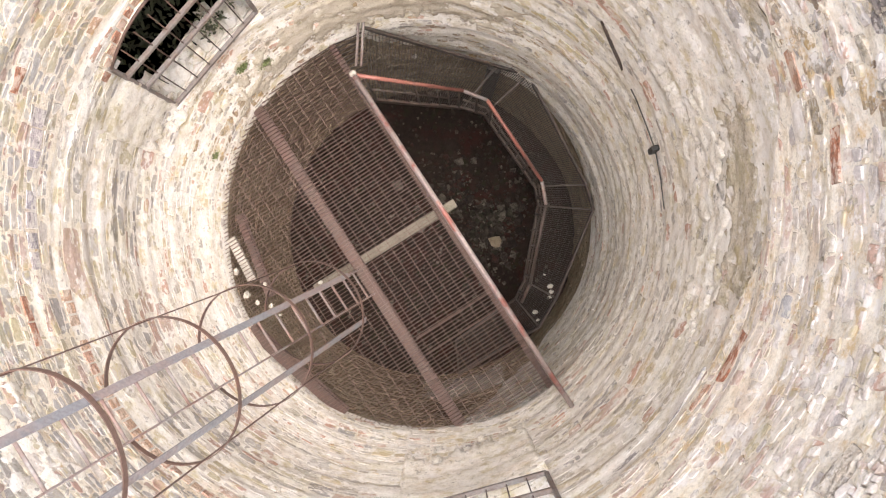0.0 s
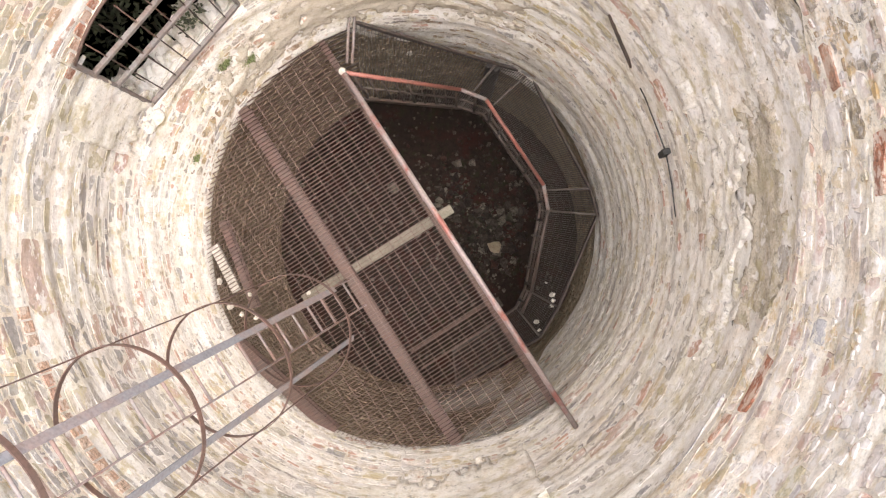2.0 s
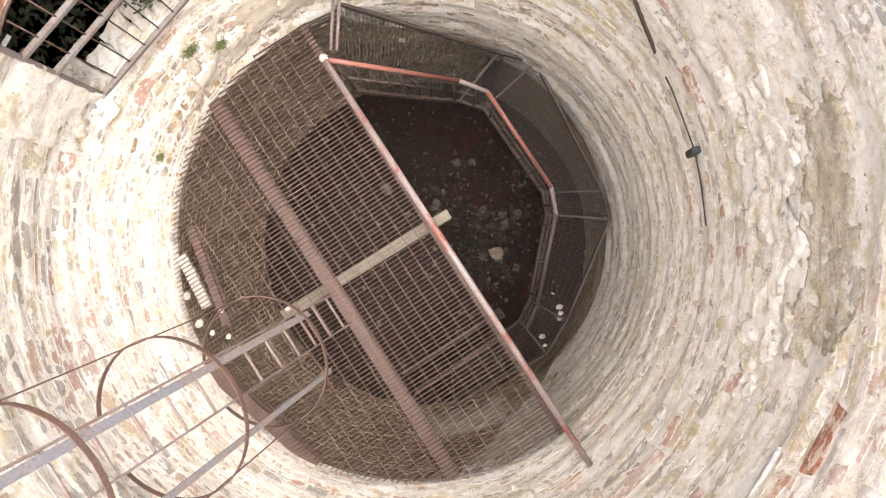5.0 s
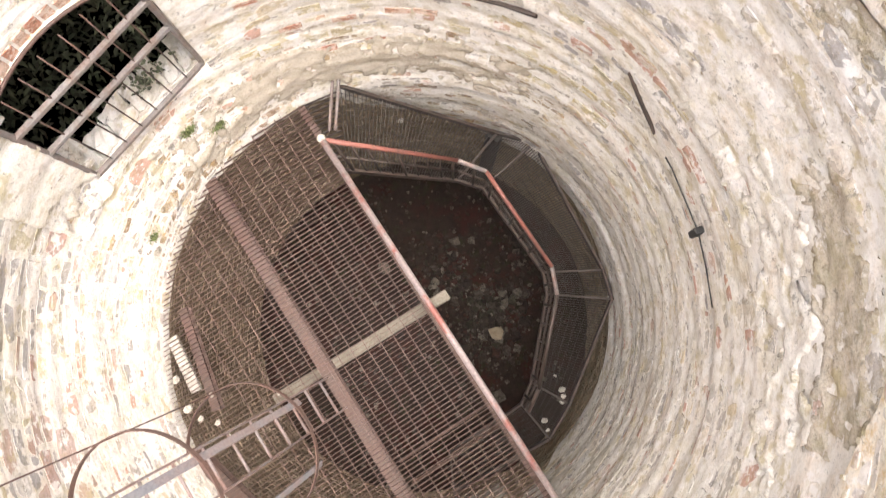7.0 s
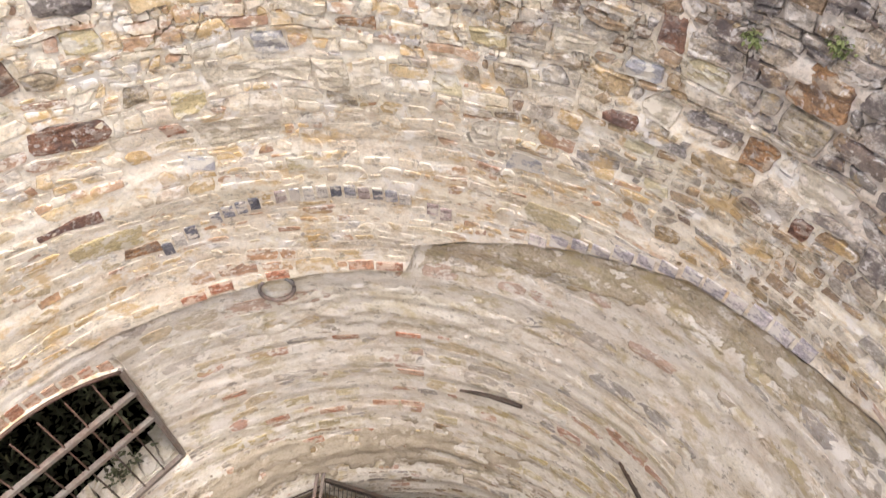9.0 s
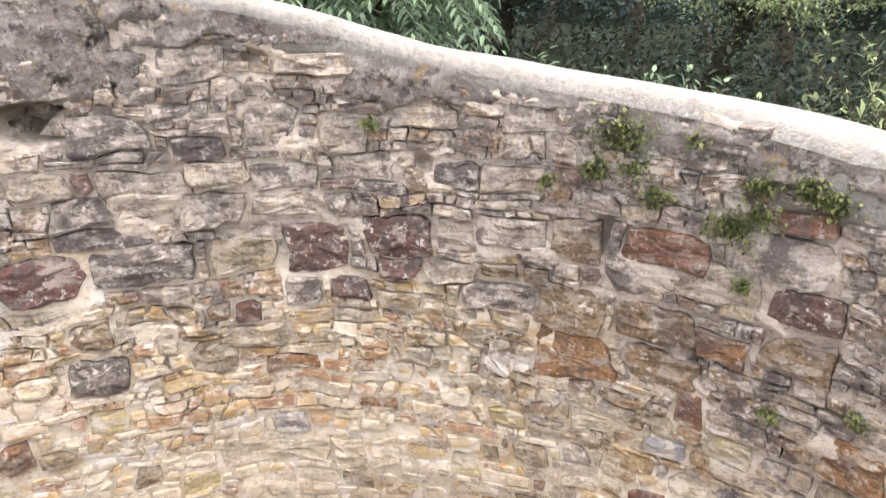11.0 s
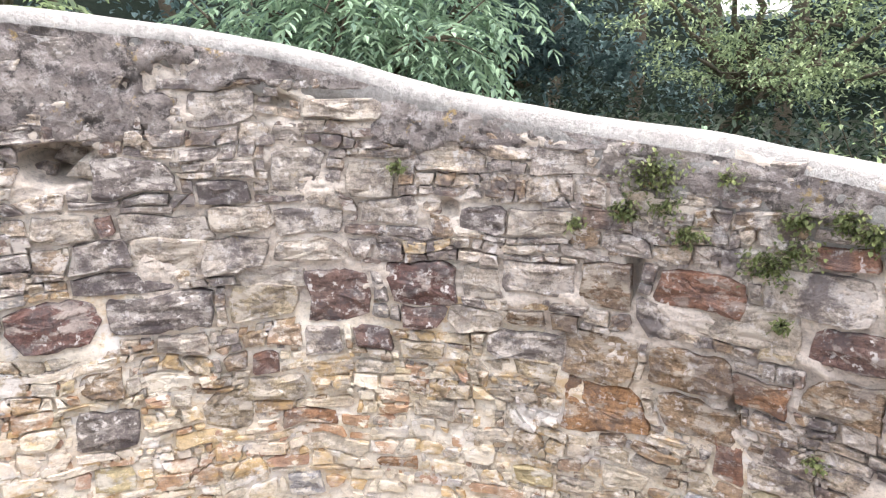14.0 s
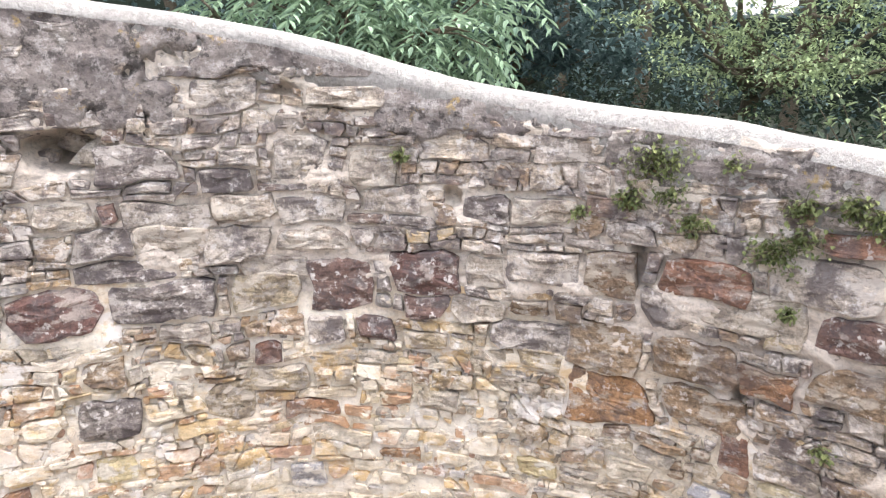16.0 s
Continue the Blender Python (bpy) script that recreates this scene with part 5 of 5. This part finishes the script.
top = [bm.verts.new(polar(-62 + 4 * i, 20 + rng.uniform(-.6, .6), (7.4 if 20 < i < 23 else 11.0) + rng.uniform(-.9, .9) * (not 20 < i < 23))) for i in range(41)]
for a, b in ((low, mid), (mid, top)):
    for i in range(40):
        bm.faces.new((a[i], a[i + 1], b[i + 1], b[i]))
tagged(part("backdrop", bm, M_SHADE), "backdrop sheet coloured as the wood's deep shade", "hillside", kind="structure")


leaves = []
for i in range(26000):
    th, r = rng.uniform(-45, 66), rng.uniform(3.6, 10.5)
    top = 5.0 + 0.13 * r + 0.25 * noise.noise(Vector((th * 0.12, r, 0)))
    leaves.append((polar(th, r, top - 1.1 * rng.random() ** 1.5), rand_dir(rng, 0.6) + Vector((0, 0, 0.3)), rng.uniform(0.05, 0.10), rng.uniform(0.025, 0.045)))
tagged(leaf_cloud("undergrowth", leaves, M_UNDER_SHADED), "tangled undergrowth covering the bank, leaf colour darkened for shade", "undergrowth", kind="stuff")


# plants rooted in the wall
def tuft(th, z, size, n, mat, seed, label="small green fern and ivy tuft rooted in the wall joints", hang=-0.35):
    r = random.Random(seed)
    at = polar(th, radius(th, z) - 0.01, z)
    inward = -polar(th, 1.0)
    tang = Vector((inward.y, -inward.x, 0))
    leaves = []
    for i in range(int(n * 1.5)):
        g = Vector((0, 0, r.gauss(0, 0.42) * size)) + tang * r.gauss(0, 0.55) * size
        p = at + g + inward * r.uniform(0.0, 0.035)
        leaves.append((p, inward * r.uniform(0.2, 1) + tang * r.uniform(-1, 1) + Vector((0, 0, r.uniform(-1, 0.7) + hang)), r.uniform(0.012, 0.024), r.uniform(0.009, 0.017)))
    root = empty("wall_plant", at, label, "plant", "plants in the wall")
    stems = [([at - inward * 0.03, at + inward * 0.01 + (leaves[k][0] - at) * 0.5, leaves[k][0]], 0.002, 0.001) for k in range(0, len(leaves), max(1, len(leaves) // 12))]
    under(root, "stem", trunk_mesh(stems), M_BARK)
    c = leaf_cloud("foliage", leaves, mat, root)
    c.matrix_parent_inverse = Matrix.Translation(at).inverted()


tuft(26.3, 5.87, 0.085, 230, M_IVY, 1)
tuft(24.2, 5.74, 0.045, 90, M_IVY, 2)
tuft(27.2, 5.76, 0.05, 60, M_IVY, 3)
tuft(29.2, 5.67, 0.05, 90, M_IVY, 4)
tuft(36.6, 5.76, 0.05, 90, M_IVY, 5)
tuft(35.2, 5.61, 0.07, 150, M_IVY, 6)
tuft(37.0, 5.66, 0.05, 80, M_IVY, 7)
tuft(39.6, 5.78, 0.05, 80, M_IVY, 8)
tuft(41.5, 5.74, 0.06, 120, M_IVY, 9)
tuft(31.8, 5.88, 0.035, 40, M_IVY, 10)
tuft(5.2, 5.86, 0.03, 40, M_IVY, 11)
tuft(36.4, 5.42, 0.03, 40, M_IVY, 12)
tuft(39.8, 4.98, 0.03, 40, M_IVY, 13)
tuft(46.0, 5.08, 0.035, 40, M_IVY, 14)
tuft(20.4, 5.68, 0.03, 30, M_IVY, 17)
tuft(-46.8, 0.62, 0.06, 120, M_IVY, 15)
tuft(-41.5, 0.42, 0.06, 110, M_IVY, 16)
tuft(-70.5, 0.3, 0.05, 60, M_IVY, 18)

# greenery outside the barred openings
for a, b, lo, hi in OPEN:
    leaves = []
    for i in range(5200):
        th = rng.uniform(a - 12, b + 12)
        leaves.append((polar(th, rng.uniform(3.25, 4.8), lo - 1.7 + 3.0 * rng.random()), rand_dir(rng, 0.7), rng.uniform(0.06, 0.13), rng.uniform(0.025, 0.05)))
    for i in range(70 if lo < 1.2 else 0):
        leaves.append((polar(b - rng.gauss(9, 2), R + rng.uniform(0.05, 0.3), lo + rng.uniform(0.0, 0.10)), rand_dir(rng, 0.6) + Vector((0, 0, 0.5)), rng.uniform(0.03, 0.06), rng.uniform(0.02, 0.035)))
    for i in range(60):
        th = b - rng.uniform(2, 7)
        leaves.append((polar(th, rng.uniform(2.5, 3.0), rng.uniform(lo + 0.75, hi + 0.02)), rand_dir(rng, 0.5) + Vector((0, 0, -0.8)), rng.uniform(0.05, 0.09), rng.uniform(0.018, 0.03)))
    tagged(leaf_cloud("bushes", leaves, M_BUSH), "dark green bushes and trailing leaves at a barred opening", "bush", kind="stuff")

# ---- loose stones on the decks, rubble on the pit floor ----
def boulder(at, size, seed, flat=0.6):
    r = random.Random(seed)
    bm = bmesh.new()
    bmesh.ops.create_icosphere(bm, subdivisions=1, radius=1.0)
    for v in bm.verts:
        v.co *= r.uniform(0.75, 1.15)
        v.co.x *= size * r.uniform(0.9, 1.1)
        v.co.y *= size * 0.8
        v.co.z *= size * flat
    bmesh.ops.transform(bm, matrix=pose(at[0], at[1], at[2], 0, 0, r.uniform(0, 180)), verts=bm.verts)
    return bm


for i, (x, y, z, s) in enumerate(((-1.93, -0.52, 0.05, 0.045), (-1.82, -0.78, 0.05, 0.05), (-1.70, -0.86, 0.04, 0.035), (-1.55, -0.90, 0.04, 0.035), (-1.45, -1.0, 0.04, 0.02), (-1.62, -0.66, 0.04, 0.03), (-1.00, -0.64, 0.05, 0.03), (-1.88, -0.43, 0.04, 0.02),
                                  (0.03, 2.03, -0.52, 0.045), (1.86, -0.78, -1.98, 0.05), (1.88, -0.86, -2.0, 0.04), (1.87, -0.93, -2.02, 0.04), (1.66, -1.15, -2.05, 0.05), (1.78, -0.62, -1.95, 0.025), (1.70, -1.26, -2.07, 0.03))):
    tagged(part("loose_stone", boulder((x, y, z - 0.012), s, i), M_PALE), "loose white stone fallen onto the steel grating", "stone", "stones on the grating")
verts, faces = [], []
r = random.Random(77)
for i in range(4200):
    q = rand_dir(r)
    d = 2.3 * math.sqrt(r.random())
    a = r.uniform(0, 2 * math.pi)
    x, y = d * math.sin(a), d * math.cos(a)
    if i % 3 == 0:          # heaped where it fell through the open half
        x, y = r.gauss(0.95, 0.38), r.gauss(0.25, 0.45)
    if noise.noise(Vector((x * 1.3, y * 1.3, 4))) < -0.1 and r.random() < 0.7:
        continue
    s = r.uniform(0.010, 0.042) if i % 30 else r.uniform(0.06, 0.11)
    z = FLOOR + 0.10 * noise.noise(Vector((x * 1.1, y * 1.1, 0))) + 0.05 * noise.noise(Vector((x * 4, y * 4, 5)))
    k = len(verts)
    m = Euler((r.uniform(-.5, .5), r.uniform(-.5, .5), r.uniform(0, 6))).to_matrix()
    for u in ((1, 0, 0), (0, 1, 0), (-1, 0, 0), (0, -1, 0), (0, 0, 0.6), (0, 0, -0.6)):
        verts.append(Vector((x, y, z)) + m @ (Vector(u) * s * r.uniform(0.7, 1.3)))
    faces += [(k + a1, k + (a1 + 1) % 4, k + 4) for a1 in range(4)] + [(k + (a1 + 1) % 4, k + a1, k + 5) for a1 in range(4)]
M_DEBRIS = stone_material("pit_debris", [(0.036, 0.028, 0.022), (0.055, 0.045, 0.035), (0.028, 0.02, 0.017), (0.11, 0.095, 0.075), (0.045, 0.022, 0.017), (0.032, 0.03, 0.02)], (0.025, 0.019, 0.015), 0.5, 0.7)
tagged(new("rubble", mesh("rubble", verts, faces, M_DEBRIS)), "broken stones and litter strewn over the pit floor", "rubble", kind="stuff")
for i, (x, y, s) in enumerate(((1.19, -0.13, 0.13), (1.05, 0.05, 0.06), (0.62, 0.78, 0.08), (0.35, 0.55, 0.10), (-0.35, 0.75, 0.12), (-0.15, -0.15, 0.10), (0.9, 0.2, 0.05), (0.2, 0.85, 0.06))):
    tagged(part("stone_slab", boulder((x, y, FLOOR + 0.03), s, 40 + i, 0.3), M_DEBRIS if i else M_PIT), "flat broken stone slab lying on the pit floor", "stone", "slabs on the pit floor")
# ---- black cable on the wall, its junction block, dark wedges of slate and crack shadow, and an iron ring ----
CABLE = [(60.0, 1.205), (62.4, 1.20), (69.6, 1.17), (74.3, 1.19), (80.9, 1.16), (87.7, 1.18)]
bm = bmesh.new()
add_tube(bm, [polar(t, radius(t, z) - 0.022, z) for t, z in CABLE], 0.006, 6)
cable = part("wall_cable", bm, M_BLACK, None, "", True)
tagged(cable, "thin black cable clipped along the pale wall", "cable")
bm = bmesh.new()
m = between(polar(71.8, radius(74, 1.2) - 0.04, 1.19), polar(76.8, radius(74, 1.2) - 0.04, 1.21))
add_box(bm, m, (0.055, 0.07, 0.16), 0.008)
tagged(part("junction_block", bm, M_BLACK), "small black block fixed on the wall over the cable", "block")
# First wedge is slate; the second is a crack's shadow made as a piece.
for poly in ([(16.0, 1.40), (21.0, 1.415), (27.3, 1.45), (27.0, 1.49), (23.0, 1.465), (18.0, 1.42)], [(45.3, 1.585), (50.0, 1.375), (55.6, 1.235), (54.6, 1.285), (50.3, 1.40), (46.8, 1.535)]):
    bm = bmesh.new()
    f0 = [bm.verts.new(polar(t, radius(t, z) - 0.02, z)) for t, z in poly]
    f1 = [bm.verts.new(polar(t, radius(t, z) + 0.02, z)) for t, z in poly]
    bm.faces.new(f0)
    for i in range(6):
        bm.faces.new((f0[i], f0[(i + 1) % 6], f1[(i + 1) % 6], f1[i]))
    tagged(part("dark_wedge", bm, M_DARKSTEEL), "thin dark wedge on the pale wall, slate and crack shadow alike", "slate", "slate slivers in the wall")
ring_c = polar(-10.9, radius(-10.9, 2.72) - 0.03, 2.74)
bm = bmesh.new()
t_dir = Vector((math.cos(radians(-10.9)), -math.sin(radians(-10.9)), 0))
add_tube(bm, [ring_c + t_dir * 0.105 * math.cos(a) + Vector((0, 0, 0.125 * math.sin(a))) for a in np.linspace(radians(130), radians(410), 22)], 0.014, 6)
tagged(part("iron_ring", bm, M_GREYSTEEL, None, "", True), "old grey iron ring hanging flat on the wall", "ring")


# ---- weathered cement patches under the coping ----
def plaster_patch(a, b, lo, high, seed, mat, parent, label, thick=0.052, firm=6.0):
    """A thin worn skin of cement over the stones, sinking under them at its ragged edge."""
    nu, nz = int((b - a) / 0.5), 22
    verts, faces = [], []
    for i in range(nu + 1):
        for j in range(nz + 1):
            th = a + (b - a) * i / nu
            z = lo(th) + (high(th) - lo(th)) * j / nz
            e = min(min(i / nu, 1 - i / nu) * firm, j / nz * 2.5, (1 - j / nz) * 2.5 if firm < 6 else 1.0, 1.0)
            e += 0.9 * noise.noise(Vector((th * 0.3, z * 9, seed))) + 0.5 * noise.noise(Vector((th * 1.0, z * 26, seed)))
            s = min(max((e - 0.05) / 0.4, 0), 1)
            s = s * s * (3 - 2 * s)
            verts.append(polar(th, radius(th, z) - (thick * s - 0.03) - 0.014 * noise.noise(Vector((th * 0.35, z * 18, seed + 4))) - 0.006 * noise.noise(Vector((th * 1.6, z * 36, seed + 6))), z))
    for i in range(nu):
        for j in range(nz):
            faces.append((i * (nz + 1) + j, i * (nz + 1) + j + 1, (i + 1) * (nz + 1) + j + 1, (i + 1) * (nz + 1) + j))
    ob = new("cement_patch", mesh("cement_patch", verts, faces, mat, True))
    ob.parent = parent
    ob["label"] = label


for i, (a, b, lo) in enumerate(PATCHES):
    plaster_patch(a, b, lambda t, v=lo: v, lambda t: rim(t) - 0.06, 3.7 * i, M_PATCH, wall_upper, "weathered grey cement plaster patch")
plaster_patch(150, 181, lambda t: 0.45, lambda t: 1.92, 2.2, M_LIME, wall_lower, "pale lime plaster under the barred opening", 0.075, 30)
plaster_patch(-75, -62.8, lambda t: 0.95, lambda t: 2.25, 9.2, M_LIME, wall_lower, "smooth lime plaster beside the barred opening", 0.065, 14)
plaster_patch(-62, 34, lambda t: 0.02, lambda t: 0.72 + 0.1 * math.sin(t * 0.2), 17.3, M_GRIME, wall_lower, "dirty tan lime wash above the grating", 0.043, 2.2)
plaster_patch(64, 114, lambda t: 1.95 + 0.12 * math.sin(t * 0.35), lambda t: 2.5 + 0.1 * math.sin(t * 0.5), 12.4, M_LIME, wall_lower, "ragged ridge of white lime", 0.055, 3)
plaster_patch(70, 108, lambda t: 2.5, lambda t: 3.15, 14.1, M_PLASTER, wall_lower, "smooth old beige plaster", 0.045, 4)
plaster_patch(8, 70, lambda t: seam(t) - 0.40, lambda t: seam(t) - 0.015, 8.8, M_PLASTER, wall_lower, "smooth old beige plaster below the brick lip", 0.034)
plaster_patch(46, 80, lambda t: 1.6, lambda t: 3.1, 4.4, M_LIME, wall_lower, "rough white lime crust", 0.038, 2.2)
plaster_patch(-26, 36, lambda t: 2.12, lambda t: 2.66, 3.3, M_LIME, wall_lower, "rough white lime crust", 0.036, 2.2)
plaster_patch(148, 178, lambda t: -3.0, lambda t: -1.5, 6.1, M_LIME, wall_pit, "pale lime crust on the pit wall")
plaster_patch(-134, -116, lambda t: 3.5, lambda t: 4.2, 7.3, M_LIME, wall_middle, "rough white lime plaster", 0.038, 2.2)
# a loose stone lodged in the hollow under the cement
for i, (th, r0, z0, s0) in enumerate(((-19.2, 2.55, 5.868, 0.105), (-23.2, 2.66, 5.85, 0.06), (-21.4, 2.70, 5.905, 0.07))):
    at = polar(th, r0, z0)
    ob = part("stone", boulder(at, s0, 60 + i, 0.62), M_GREY if i else M_TAN, wall_upper, "loose broken stone lodged in a hollow")
